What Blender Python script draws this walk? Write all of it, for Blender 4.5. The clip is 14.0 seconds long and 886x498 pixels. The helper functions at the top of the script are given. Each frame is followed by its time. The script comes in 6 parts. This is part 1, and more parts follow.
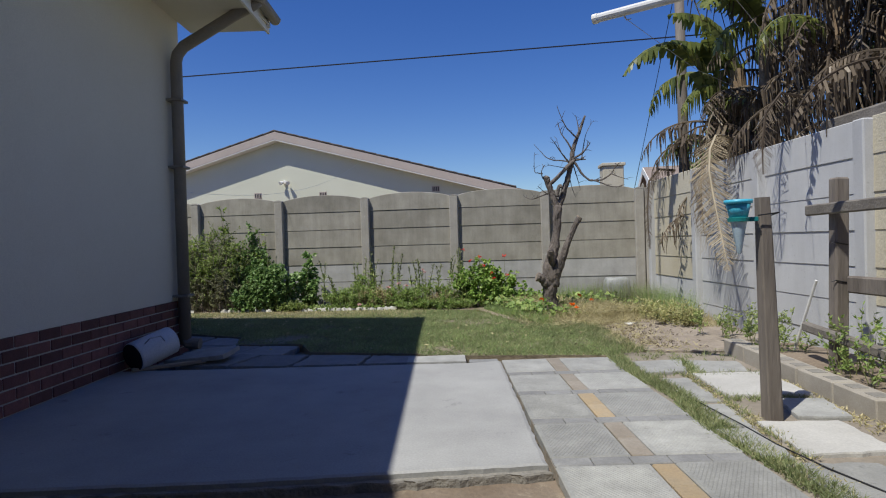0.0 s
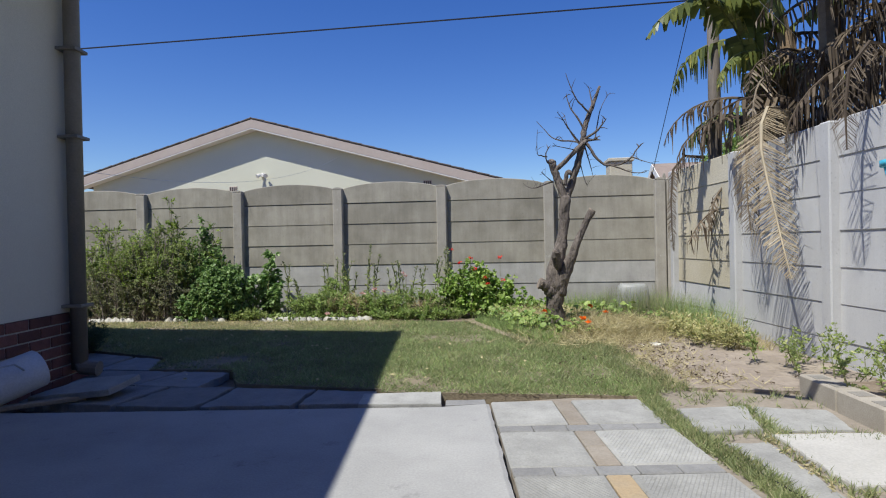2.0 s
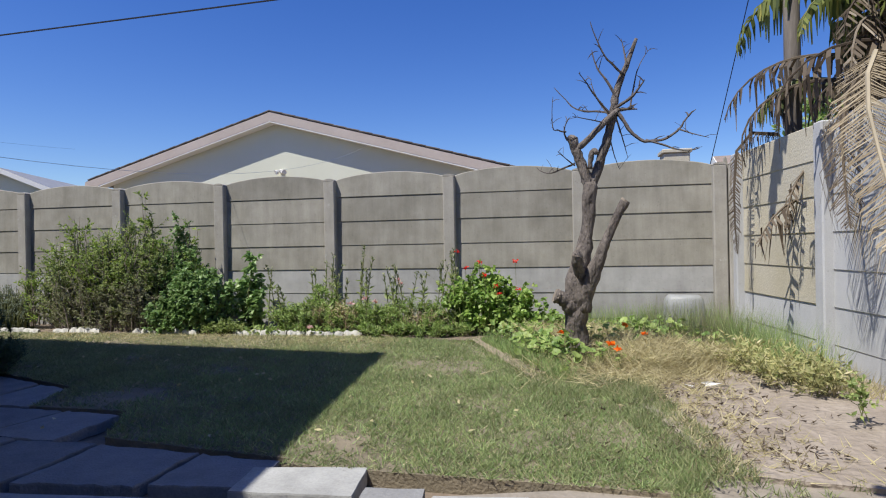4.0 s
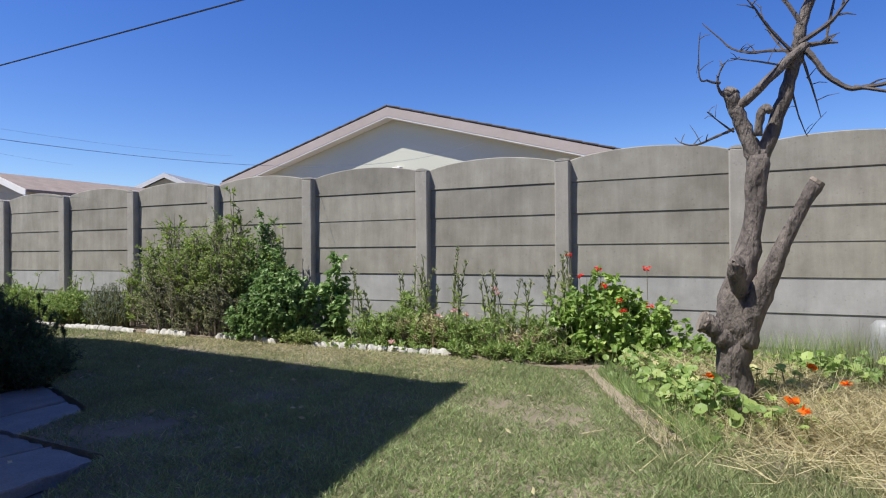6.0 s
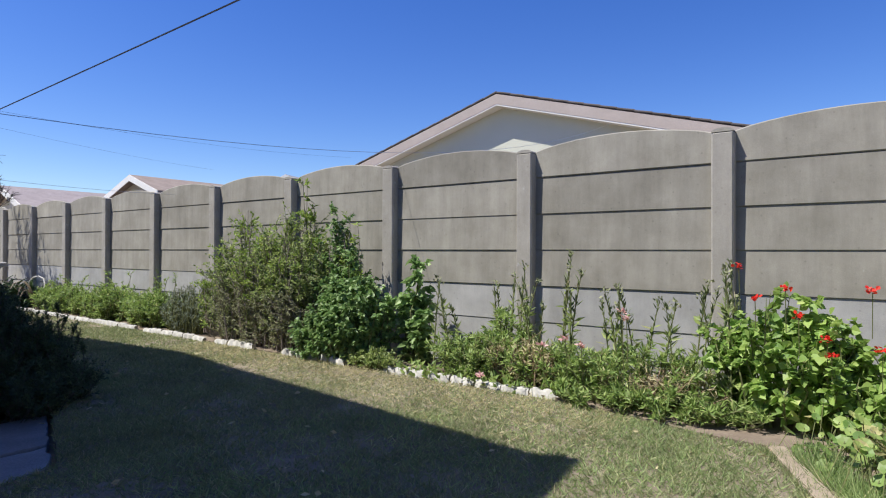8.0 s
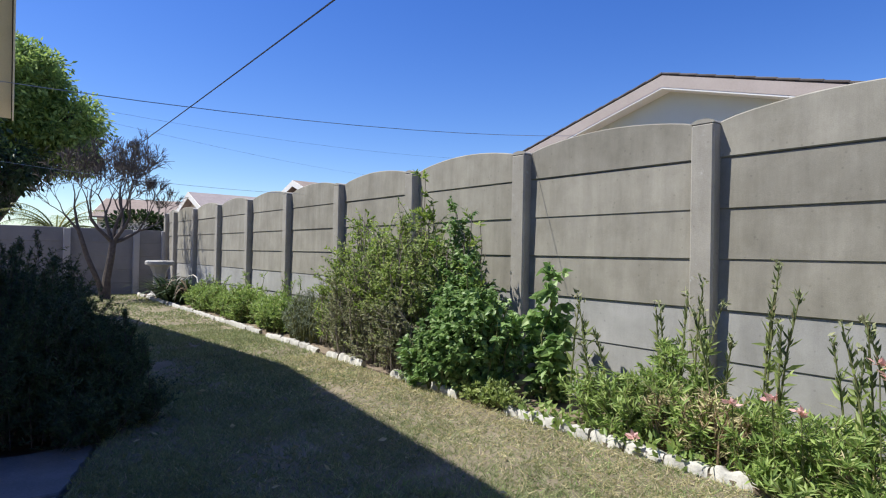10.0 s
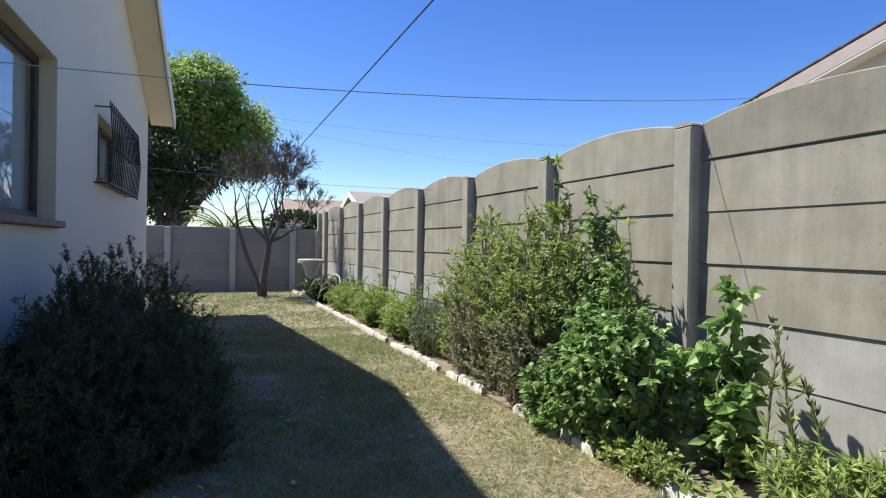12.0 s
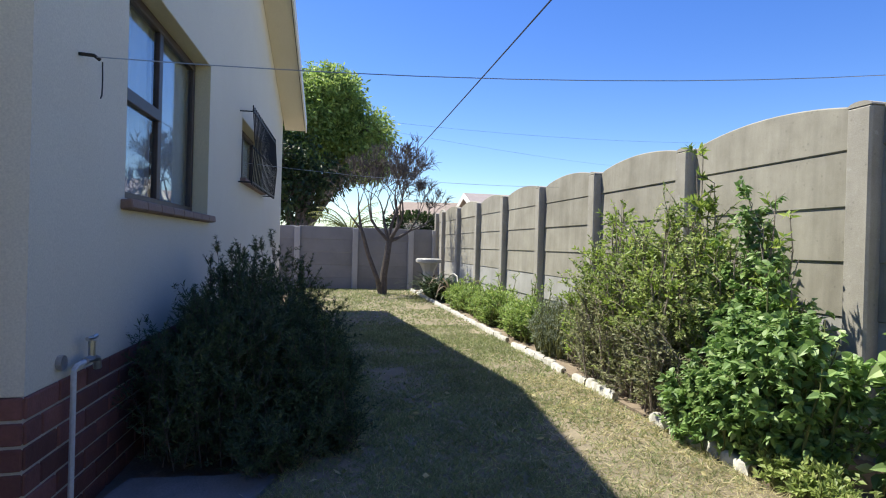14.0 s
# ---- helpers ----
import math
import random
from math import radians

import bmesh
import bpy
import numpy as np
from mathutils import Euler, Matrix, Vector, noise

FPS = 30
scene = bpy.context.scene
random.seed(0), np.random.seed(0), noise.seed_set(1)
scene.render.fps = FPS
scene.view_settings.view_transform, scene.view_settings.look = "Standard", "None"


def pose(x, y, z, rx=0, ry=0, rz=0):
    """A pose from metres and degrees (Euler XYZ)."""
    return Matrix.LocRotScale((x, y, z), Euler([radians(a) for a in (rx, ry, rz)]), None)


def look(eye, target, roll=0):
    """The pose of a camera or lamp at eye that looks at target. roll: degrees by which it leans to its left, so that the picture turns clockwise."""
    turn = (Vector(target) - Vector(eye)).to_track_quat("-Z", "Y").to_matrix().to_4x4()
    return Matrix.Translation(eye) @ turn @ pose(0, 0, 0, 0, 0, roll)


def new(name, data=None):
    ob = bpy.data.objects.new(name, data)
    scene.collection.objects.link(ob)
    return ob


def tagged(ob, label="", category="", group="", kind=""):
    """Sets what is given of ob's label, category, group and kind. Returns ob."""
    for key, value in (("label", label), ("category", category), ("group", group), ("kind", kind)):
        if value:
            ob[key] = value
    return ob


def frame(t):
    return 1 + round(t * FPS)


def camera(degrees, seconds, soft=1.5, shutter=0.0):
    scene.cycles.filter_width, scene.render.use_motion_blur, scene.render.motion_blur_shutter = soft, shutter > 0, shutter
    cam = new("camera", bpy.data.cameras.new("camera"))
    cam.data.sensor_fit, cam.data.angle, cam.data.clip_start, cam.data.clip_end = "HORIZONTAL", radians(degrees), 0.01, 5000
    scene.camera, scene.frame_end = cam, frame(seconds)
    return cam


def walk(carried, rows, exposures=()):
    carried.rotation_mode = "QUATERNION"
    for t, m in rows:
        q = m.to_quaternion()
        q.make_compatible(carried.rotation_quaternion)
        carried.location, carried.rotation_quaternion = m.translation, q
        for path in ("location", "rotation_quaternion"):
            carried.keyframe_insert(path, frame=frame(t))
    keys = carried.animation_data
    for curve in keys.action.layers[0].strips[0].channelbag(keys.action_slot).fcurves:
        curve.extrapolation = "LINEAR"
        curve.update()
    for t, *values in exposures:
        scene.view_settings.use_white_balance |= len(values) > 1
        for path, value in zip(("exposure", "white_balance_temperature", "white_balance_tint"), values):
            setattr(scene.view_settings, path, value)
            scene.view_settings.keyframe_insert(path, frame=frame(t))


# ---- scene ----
cam = camera(74.7, 14.0, 1.1)
PATH = [
    (0, (-0.714, 0.078, 1.035), (-0.911, 2.068, 1.015), -1.7),
    (0.5, (-0.73, 0.471, 1.027), (-0.924, 2.461, 1.008), -1.6),
    (1, (-0.709, 0.804, 1.035), (-0.901, 2.794, 1.012), -1.5),
    (1.5, (-0.673, 1.163, 1.016), (-0.865, 3.154, 0.996), -1.3),
    (2, (-0.654, 1.529, 0.991), (-0.85, 3.519, 0.976), -1.2),
    (2.2, (-0.65, 1.665, 0.981), (-0.845, 3.655, 0.97), -1.3),
    (4.3, (-0.189, 3.113, 0.976), (-0.658, 5.057, 0.971), -1.1),
    (4.5, (-0.18, 3.218, 0.97), (-0.718, 5.144, 0.967), -1.1),
    (5, (-0.188, 3.538, 0.96), (-0.867, 5.419, 0.961), -0.7),
    (5.5, (-0.174, 3.885, 0.974), (-0.935, 5.735, 0.973), -0.7),
    (6, (-0.2, 4.218, 0.974), (-1.031, 6.037, 0.979), -0.5),
    (6.5, (-0.291, 4.539, 0.98), (-1.191, 6.326, 0.989), -0.4),
    (7, (-0.394, 4.816, 0.992), (-1.361, 6.567, 0.998), -0.3),
    (7.5, (-0.528, 5.173, 1.014), (-1.585, 6.87, 1.021), -0.3),
    (8, (-0.682, 5.482, 1.001), (-1.862, 7.096, 1.011), 0.2),
    (8.2, (-0.762, 5.527, 0.995), (-1.97, 7.121, 1.009), 0.5),
    (10.3, (-1.355, 6.584, 1.022), (-2.976, 7.755, 1.035), 1.0),
    (10.5, (-1.435, 6.675, 1.033), (-3.092, 7.794, 1.04), 0.9),
    (11, (-1.617, 6.953, 1.069), (-3.364, 7.926, 1.07), 1.1),
    (11.5, (-1.77, 7.117, 1.048), (-3.577, 7.974, 1.053), 1.3),
    (12, (-1.892, 7.154, 1.095), (-3.735, 7.932, 1.086), 1.0),
    (12.5, (-1.981, 7.162, 1.084), (-3.867, 7.826, 1.071), 1.0),
    (13, (-2.03, 7.175, 1.061), (-3.953, 7.724, 1.05), 1.1),
    (13.5, (-2.023, 7.141, 1.065), (-3.968, 7.609, 1.052), 1.1),
    (14, (-2.011, 7.082, 1.042), (-3.968, 7.494, 1.034), 1.6),
]
walk(cam, [(t, look(eye, target, roll)) for t, eye, target, roll in PATH],
     [(0, -0.1, 6400, 7), (0.5, 0.18, 6400, 7), (2, 0.17, 6400, 7), (5, 0.31, 6350, 10), (8, 0.43, 6350, 10), (11, 0.58, 6500, 6), (13, 0.84, 6850, 4), (14, 0.89, 6850, 4)])

# ---- world, sun, exposure ----
SUN_TO = Vector((-0.373, -0.425, 1.0)).normalized()
world = bpy.data.worlds.new("sky")
scene.world = world
world.use_nodes = True
wn = world.node_tree
sky = wn.nodes.new("ShaderNodeTexSky")
sky.sky_type, sky.sun_disc = "NISHITA", False
sky.sun_elevation = math.asin(SUN_TO.z)
sky.sun_rotation = math.atan2(SUN_TO.x, SUN_TO.y)
sky.air_density, sky.dust_density, sky.ozone_density = 1.0, 0.3, 4.0
wn.nodes["Background"].inputs["Strength"].default_value = 0.117
deep = wn.nodes.new("ShaderNodeHueSaturation")
deep.inputs["Saturation"].default_value = 1.3
deep.inputs["Hue"].default_value = 0.52
wn.links.new(sky.outputs[0], deep.inputs["Color"])
wn.links.new(deep.outputs[0], wn.nodes["Background"].inputs["Color"])
sun = new("sun", bpy.data.lights.new("sun", "SUN"))
sun.data.energy, sun.data.angle, sun.data.color = 5.0, radians(0.53), (1.0, 0.95, 0.87)
sun.matrix_world = look(SUN_TO * 40, (0, 0, 0))

RNG = np.random.default_rng(7)


# ---- materials ----
def mat(name, c1, c2, scale=4.0, rough=0.8, bump=0.3, bscale=60.0, c3=None, spots=0.0, metal=0.0, vary=0.0, stretch=(1, 1, 1), deep_relief=0.01, streak=0.0):
    """Two colours blended by coarse and fine noise over world positions, with fine relief."""
    m = bpy.data.materials.new(name)
    m.use_nodes = True
    nt = m.node_tree
    N, L = nt.nodes, nt.links
    b = N["Principled BSDF"]
    geo = N.new("ShaderNodeNewGeometry")
    mp = N.new("ShaderNodeMapping")
    mp.inputs["Scale"].default_value = stretch
    L.new(geo.outputs["Position"], mp.inputs["Vector"])
    n1 = N.new("ShaderNodeTexNoise")
    n1.inputs["Scale"].default_value, n1.inputs["Detail"].default_value, n1.inputs["Roughness"].default_value = scale, 8, 0.65
    L.new(mp.outputs[0], n1.inputs["Vector"])
    r1 = N.new("ShaderNodeMapRange")
    r1.inputs["From Min"].default_value, r1.inputs["From Max"].default_value = 0.3, 0.7
    L.new(n1.outputs["Fac"], r1.inputs["Value"])
    mx = N.new("ShaderNodeMix")
    mx.data_type = "RGBA"
    mx.inputs["A"].default_value, mx.inputs["B"].default_value = (*c1, 1), (*c2, 1)
    L.new(r1.outputs[0], mx.inputs["Factor"])
    col = mx.outputs["Result"]
    n2 = N.new("ShaderNodeTexNoise")
    n2.inputs["Scale"].default_value, n2.inputs["Detail"].default_value = bscale, 6
    L.new(mp.outputs[0], n2.inputs["Vector"])
    if c3:
        n3 = N.new("ShaderNodeTexNoise")
        n3.inputs["Scale"].default_value, n3.inputs["Detail"].default_value, n3.inputs["Roughness"].default_value = scale * 2.7, 9, 0.75
        L.new(mp.outputs[0], n3.inputs["Vector"])
        r3 = N.new("ShaderNodeMapRange")
        r3.inputs["From Min"].default_value, r3.inputs["From Max"].default_value = 0.62 - spots, 0.72 - spots
        L.new(n3.outputs["Fac"], r3.inputs["Value"])
        m3 = N.new("ShaderNodeMix")
        m3.data_type = "RGBA"
        L.new(r3.outputs[0], m3.inputs["Factor"])
        L.new(col, m3.inputs["A"])
        m3.inputs["B"].default_value = (*c3, 1)
        col = m3.outputs["Result"]
    hsv = N.new("ShaderNodeHueSaturation")
    r2 = N.new("ShaderNodeMapRange")
    r2.inputs["To Min"].default_value, r2.inputs["To Max"].default_value = 0.78, 1.22
    L.new(n2.outputs["Fac"], r2.inputs["Value"])
    val = r2.outputs[0]
    if vary:
        oi = N.new("ShaderNodeObjectInfo")
        rv = N.new("ShaderNodeMapRange")
        rv.inputs["To Min"].default_value, rv.inputs["To Max"].default_value = 1 - vary, 1 + vary
        L.new(oi.outputs["Random"], rv.inputs["Value"])
        mu = N.new("ShaderNodeMath")
        mu.operation = "MULTIPLY"
        L.new(val, mu.inputs[0])
        L.new(rv.outputs[0], mu.inputs[1])
        val = mu.outputs[0]
    if streak:
        # rain streaks that run down, and pocks
        ms = N.new("ShaderNodeMapping")
        ms.inputs["Scale"].default_value = (5.0, 5.0, 0.55)
        L.new(geo.outputs["Position"], ms.inputs["Vector"])
        ns = N.new("ShaderNodeTexNoise")
        ns.inputs["Scale"].default_value, ns.inputs["Detail"].default_value, ns.inputs["Roughness"].default_value = 1.6, 9, 0.7
        L.new(ms.outputs[0], ns.inputs["Vector"])
        rs = N.new("ShaderNodeMapRange")
        rs.inputs["From Min"].default_value, rs.inputs["From Max"].default_value = 0.32, 0.68
        rs.inputs["To Min"].default_value, rs.inputs["To Max"].default_value = 1 - streak, 1 + streak * 0.6
        L.new(ns.outputs["Fac"], rs.inputs["Value"])
        vo = N.new("ShaderNodeTexVoronoi")
        vo.inputs["Scale"].default_value = 16.0
        L.new(geo.outputs["Position"], vo.inputs["Vector"])
        rp = N.new("ShaderNodeMapRange")
        rp.inputs["From Min"].default_value, rp.inputs["From Max"].default_value = 0.06, 0.14
        rp.inputs["To Min"].default_value, rp.inputs["To Max"].default_value = 0.8, 1.0
        L.new(vo.outputs["Distance"], rp.inputs["Value"])
        for o in (rs.outputs[0], rp.outputs[0]):
            mu = N.new("ShaderNodeMath")
            mu.operation = "MULTIPLY"
            L.new(val, mu.inputs[0])
            L.new(o, mu.inputs[1])
            val = mu.outputs[0]
    L.new(val, hsv.inputs["Value"])
    L.new(col, hsv.inputs["Color"])
    L.new(hsv.outputs[0], b.inputs["Base Color"])
    b.inputs["Roughness"].default_value, b.inputs["Metallic"].default_value = rough, metal
    if bump:
        bp = N.new("ShaderNodeBump")
        bp.inputs["Strength"].default_value, bp.inputs["Distance"].default_value = bump, deep_relief
        L.new(n2.outputs["Fac"], bp.inputs["Height"])
        L.new(bp.outputs[0], b.inputs["Normal"])
    return m


def leafmat(name, c1, c2, c3=None, trans=0.35, rough=0.5):
    """Leaves: each island takes its own colour between the given ones; some light passes through."""
    m = bpy.data.materials.new(name)
    m.use_nodes = True
    N, L = m.node_tree.nodes, m.node_tree.links
    b = N["Principled BSDF"]
    geo = N.new("ShaderNodeNewGeometry")
    cr = N.new("ShaderNodeValToRGB")
    cr.color_ramp.elements[0].color, cr.color_ramp.elements[1].color = (*c1, 1), (*c2, 1)
    if c3:
        e = cr.color_ramp.elements.new(0.93)
        e.color = (*c2, 1)
        cr.color_ramp.elements[2].color = (*c3, 1)
    L.new(geo.outputs["Random Per Island"], cr.inputs[0])
    n = N.new("ShaderNodeTexNoise")
    n.inputs["Scale"].default_value = 3.0
    L.new(geo.outputs["Position"], n.inputs["Vector"])
    r = N.new("ShaderNodeMapRange")
    r.inputs["To Min"].default_value, r.inputs["To Max"].default_value = 0.6, 1.4
    L.new(n.outputs["Fac"], r.inputs["Value"])
    hsv = N.new("ShaderNodeHueSaturation")
    L.new(r.outputs[0], hsv.inputs["Value"])
    L.new(cr.outputs[0], hsv.inputs["Color"])
    L.new(hsv.outputs[0], b.inputs["Base Color"])
    b.inputs["Roughness"].default_value = rough
    tr = N.new("ShaderNodeBsdfTranslucent")
    L.new(hsv.outputs[0], tr.inputs["Color"])
    mixs = N.new("ShaderNodeMixShader")
    mixs.inputs[0].default_value = trans
    L.new(b.outputs[0], mixs.inputs[1])
    L.new(tr.outputs[0], mixs.inputs[2])
    L.new(mixs.outputs[0], N["Material Output"].inputs["Surface"])
    return m


def plain(name, c, rough=0.5, metal=0.0):
    return mat(name, c, tuple(x * 0.82 for x in c), 9.0, rough, 0.08, 120.0, metal=metal)


def glassmat():
    m = bpy.data.materials.new("window glass")
    m.use_nodes = True
    N, L = m.node_tree.nodes, m.node_tree.links
    tr, gl, fr, mx = (N.new("ShaderNode" + k) for k in ("BsdfTransparent", "BsdfGlossy", "LayerWeight", "MixShader"))
    gl.inputs["Roughness"].default_value = 0.01
    fr.inputs["Blend"].default_value = 0.5
    pw = N.new("ShaderNodeMath")
    pw.operation = "POWER"
    pw.inputs[1].default_value = 3.0
    L.new(fr.outputs["Facing"], pw.inputs[0])
    sc = N.new("ShaderNodeMapRange")
    sc.inputs["To Min"].default_value, sc.inputs["To Max"].default_value = 0.05, 0.75
    L.new(pw.outputs[0], sc.inputs["Value"])
    tr.inputs["Color"].default_value = (0.85, 0.9, 0.92, 1)
    L.new(sc.outputs[0], mx.inputs[0])
    L.new(tr.outputs[0], mx.inputs[1])
    L.new(gl.outputs[0], mx.inputs[2])
    L.new(mx.outputs[0], N["Material Output"].inputs["Surface"])
    return m


M_SOIL = mat("garden soil", (0.16, 0.12, 0.085), (0.25, 0.2, 0.15), 3.0, 0.95, 0.8, 40, (0.33, 0.28, 0.21), 0.05)
M_SAND = mat("dry sandy soil", (0.23, 0.19, 0.15), (0.37, 0.315, 0.26), 3.5, 0.95, 1.0, 22, (0.2, 0.165, 0.12), 0.03, deep_relief=0.03)
M_TURF = mat("turf thatch", (0.15, 0.127, 0.082), (0.275, 0.23, 0.162), 2.6, 0.95, 0.9, 70, (0.24, 0.19, 0.12), 0.02)
M_SCREED = mat("smooth cement slab", (0.29, 0.29, 0.285), (0.4, 0.4, 0.39), 1.3, 0.85, 0.15, 90, (0.22, 0.22, 0.215), 0.02)
M_EDGE = mat("broken slab edge", (0.2, 0.19, 0.17), (0.3, 0.28, 0.25), 14, 0.95, 0.9, 60)
M_PAVER = mat("cement paving", (0.25, 0.25, 0.238), (0.37, 0.37, 0.352), 5.0, 0.9, 0.3, 90, (0.2, 0.197, 0.185), 0.02, vary=0.14)
M_WHITESLAB = mat("pale paving slab", (0.42, 0.41, 0.385), (0.53, 0.52, 0.49), 2.5, 0.9, 0.2, 90, (0.42, 0.4, 0.35), 0.0, vary=0.08)
M_STRIP = mat("grey jointing paver", (0.2, 0.2, 0.2), (0.28, 0.28, 0.275), 6.0, 0.9, 0.5, 80, vary=0.12)
M_YELLOW = mat("buff paver", (0.38, 0.285, 0.17), (0.33, 0.27, 0.19), 6.0, 0.9, 0.5, 80, vary=0.2)
M_WARM = mat("grey-brown paver", (0.25, 0.215, 0.175), (0.31, 0.28, 0.24), 6.0, 0.9, 0.5, 80, vary=0.12)
M_EARTH = mat("trodden grey-brown earth", (0.22, 0.19, 0.15), (0.32, 0.28, 0.23), 4.0, 0.95, 0.9, 40, (0.4, 0.34, 0.22), -0.02)
M_FENCE = mat("weathered precast concrete", (0.245, 0.23, 0.19), (0.37, 0.35, 0.3), 3.0, 0.92, 0.09, 220, (0.44, 0.425, 0.385), -0.03, vary=0.09, streak=0.18)
# For the lowest three slab rows, paler and greyer than those above.
M_FENCELOW = mat("paler precast concrete", (0.32, 0.315, 0.3), (0.46, 0.455, 0.44), 3.0, 0.92, 0.08, 220, (0.28, 0.265, 0.24), -0.01, vary=0.05, streak=0.12)
M_POST = mat("precast concrete post", (0.33, 0.31, 0.27), (0.43, 0.405, 0.36), 5.0, 0.92, 0.15, 200, (0.52, 0.51, 0.49), 0.02, streak=0.14)
M_RWALL = mat("whitewashed precast concrete", (0.46, 0.465, 0.475), (0.55, 0.555, 0.56), 1.5, 0.9, 0.15, 150, (0.46, 0.455, 0.45), -0.02, vary=0.04, streak=0.06)
M_RBEIGE = mat("yellowed precast concrete", (0.5, 0.45, 0.33), (0.57, 0.53, 0.43), 1.8, 0.92, 0.45, 55, (0.4, 0.36, 0.27), -0.02, vary=0.08)
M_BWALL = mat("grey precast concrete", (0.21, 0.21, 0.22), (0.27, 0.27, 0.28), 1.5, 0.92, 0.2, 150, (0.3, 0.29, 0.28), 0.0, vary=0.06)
M_PLASTER = mat("cream painted plaster", (0.66, 0.61, 0.5), (0.7, 0.655, 0.545), 0.9, 0.75, 0.12, 140, (0.62, 0.57, 0.465), -0.06)
M_REVEAL = mat("yellow-cream plaster reveal", (0.6, 0.52, 0.34), (0.64, 0.56, 0.38), 3.0, 0.8, 0.1, 120)
M_BRICK = mat("dark red face brick", (0.14, 0.058, 0.05), (0.21, 0.09, 0.075), 9.0, 0.85, 0.5, 90, (0.11, 0.05, 0.05), 0.0, vary=0.35)
M_MORTAR = mat("grey mortar", (0.42, 0.4, 0.38), (0.52, 0.5, 0.48), 8.0, 0.95, 0.6, 110)
M_SILL = mat("brown clay sill tile", (0.21, 0.13, 0.1), (0.27, 0.18, 0.14), 8.0, 0.7, 0.2, 80, vary=0.1)
M_FRAME = mat("dark brown window frame", (0.045, 0.03, 0.025), (0.065, 0.045, 0.038), 10.0, 0.45, 0.1, 90)
M_BARS = plain("black painted steel bars", (0.02, 0.02, 0.022), 0.5, 0.3)
M_CURTAIN = mat("white net curtain", (0.7, 0.7, 0.72), (0.8, 0.8, 0.82), 6.0, 0.9, 0.1, 100)
M_ROOM = plain("shaded room wall", (0.5, 0.47, 0.42), 0.9)
M_FASCIA = mat("white painted board", (0.74, 0.72, 0.66), (0.8, 0.78, 0.73), 3.0, 0.6, 0.1, 80)
M_SOFFIT = mat("cream soffit board", (0.66, 0.61, 0.49), (0.71, 0.66, 0.55), 2.0, 0.75, 0.1, 100)
M_GUTTER = mat("brown-grey painted pipe", (0.2, 0.175, 0.145), (0.26, 0.23, 0.19), 4.0, 0.55, 0.1, 70)
M_TILE = mat("dark cement roof tile", (0.085, 0.075, 0.07), (0.14, 0.12, 0.11), 5.0, 0.9, 0.5, 60, vary=0.15)
M_GABLE = mat("grey-green painted plaster", (0.6, 0.6, 0.47), (0.64, 0.64, 0.52), 0.7, 0.8, 0.1, 100)
M_BARGE = mat("taupe barge board", (0.42, 0.35, 0.3), (0.48, 0.41, 0.36), 2.0, 0.7, 0.1, 80)
M_WOOD = mat("weathered timber", (0.12, 0.1, 0.085), (0.24, 0.21, 0.18), 7.0, 0.9, 0.7, 60, (0.08, 0.065, 0.055), 0.0, stretch=(1, 1, 0.12))
M_TIMBER = mat("grey timber rail", (0.13, 0.115, 0.1), (0.22, 0.2, 0.175), 6.0, 0.9, 0.6, 60)
M_BOARD = mat("tan edging board", (0.28, 0.225, 0.16), (0.36, 0.295, 0.22), 5.0, 0.9, 0.6, 70)
M_BARK = mat("rough grey bark", (0.09, 0.076, 0.066), (0.235, 0.2, 0.172), 14.0, 0.95, 1.0, 26, (0.04, 0.033, 0.03), 0.04, stretch=(1, 1, 0.4), deep_relief=0.05)
M_TWIG = mat("grey twig bark", (0.07, 0.058, 0.052), (0.15, 0.128, 0.115), 20.0, 0.95, 0.5, 90)
M_CUT = mat("cut wood", (0.2, 0.165, 0.13), (0.28, 0.235, 0.19), 20.0, 0.9, 0.4, 90)
M_STEM = mat("green stem", (0.12, 0.15, 0.05), (0.2, 0.2, 0.08), 12.0, 0.8, 0.2, 90)
M_DEADSTEM = mat("dry stem", (0.22, 0.15, 0.09), (0.34, 0.25, 0.16), 12.0, 0.9, 0.4, 90)
M_WHITEBLOCK = mat("whitewashed edging block", (0.4, 0.385, 0.345), (0.56, 0.545, 0.5), 9.0, 0.9, 0.5, 80, (0.3, 0.275, 0.23), 0.02, vary=0.12)
M_BLOCK = mat("cement block", (0.3, 0.27, 0.225), (0.38, 0.35, 0.3), 6.0, 0.95, 0.15, 120, vary=0.08)
M_WIRE = plain("black cable", (0.015, 0.015, 0.018), 0.6)
M_GALV = mat("galvanised wire", (0.4, 0.42, 0.44), (0.5, 0.52, 0.54), 9.0, 0.4, 0.1, 90, metal=0.6)
M_WHITEPIPE = plain("white plastic pipe", (0.75, 0.75, 0.73), 0.45)
M_TEAL = plain("turquoise plastic", (0.09, 0.52, 0.72), 0.4)
M_TEALDARK = plain("green-teal plastic bracket", (0.02, 0.22, 0.22), 0.4)
M_CLEARBLUE = plain("pale blue clear plastic", (0.55, 0.7, 0.8), 0.3)
M_BRASS = mat("dull chrome and brass", (0.36, 0.36, 0.37), (0.48, 0.48, 0.49), 12.0, 0.35, 0.1, 80, metal=0.8)
M_DRUM = mat("grey-white plastic drum", (0.5, 0.52, 0.56), (0.58, 0.6, 0.64), 4.0, 0.55, 0.1, 80)
# Near-black that paints shade on the drum's end and in the vent slots.
M_DARK = plain("black for shaded hollows", (0.02, 0.02, 0.02), 0.9)
M_PEDESTAL = mat("white cast stone", (0.42, 0.415, 0.4), (0.5, 0.49, 0.47), 6.0, 0.9, 0.4, 70)
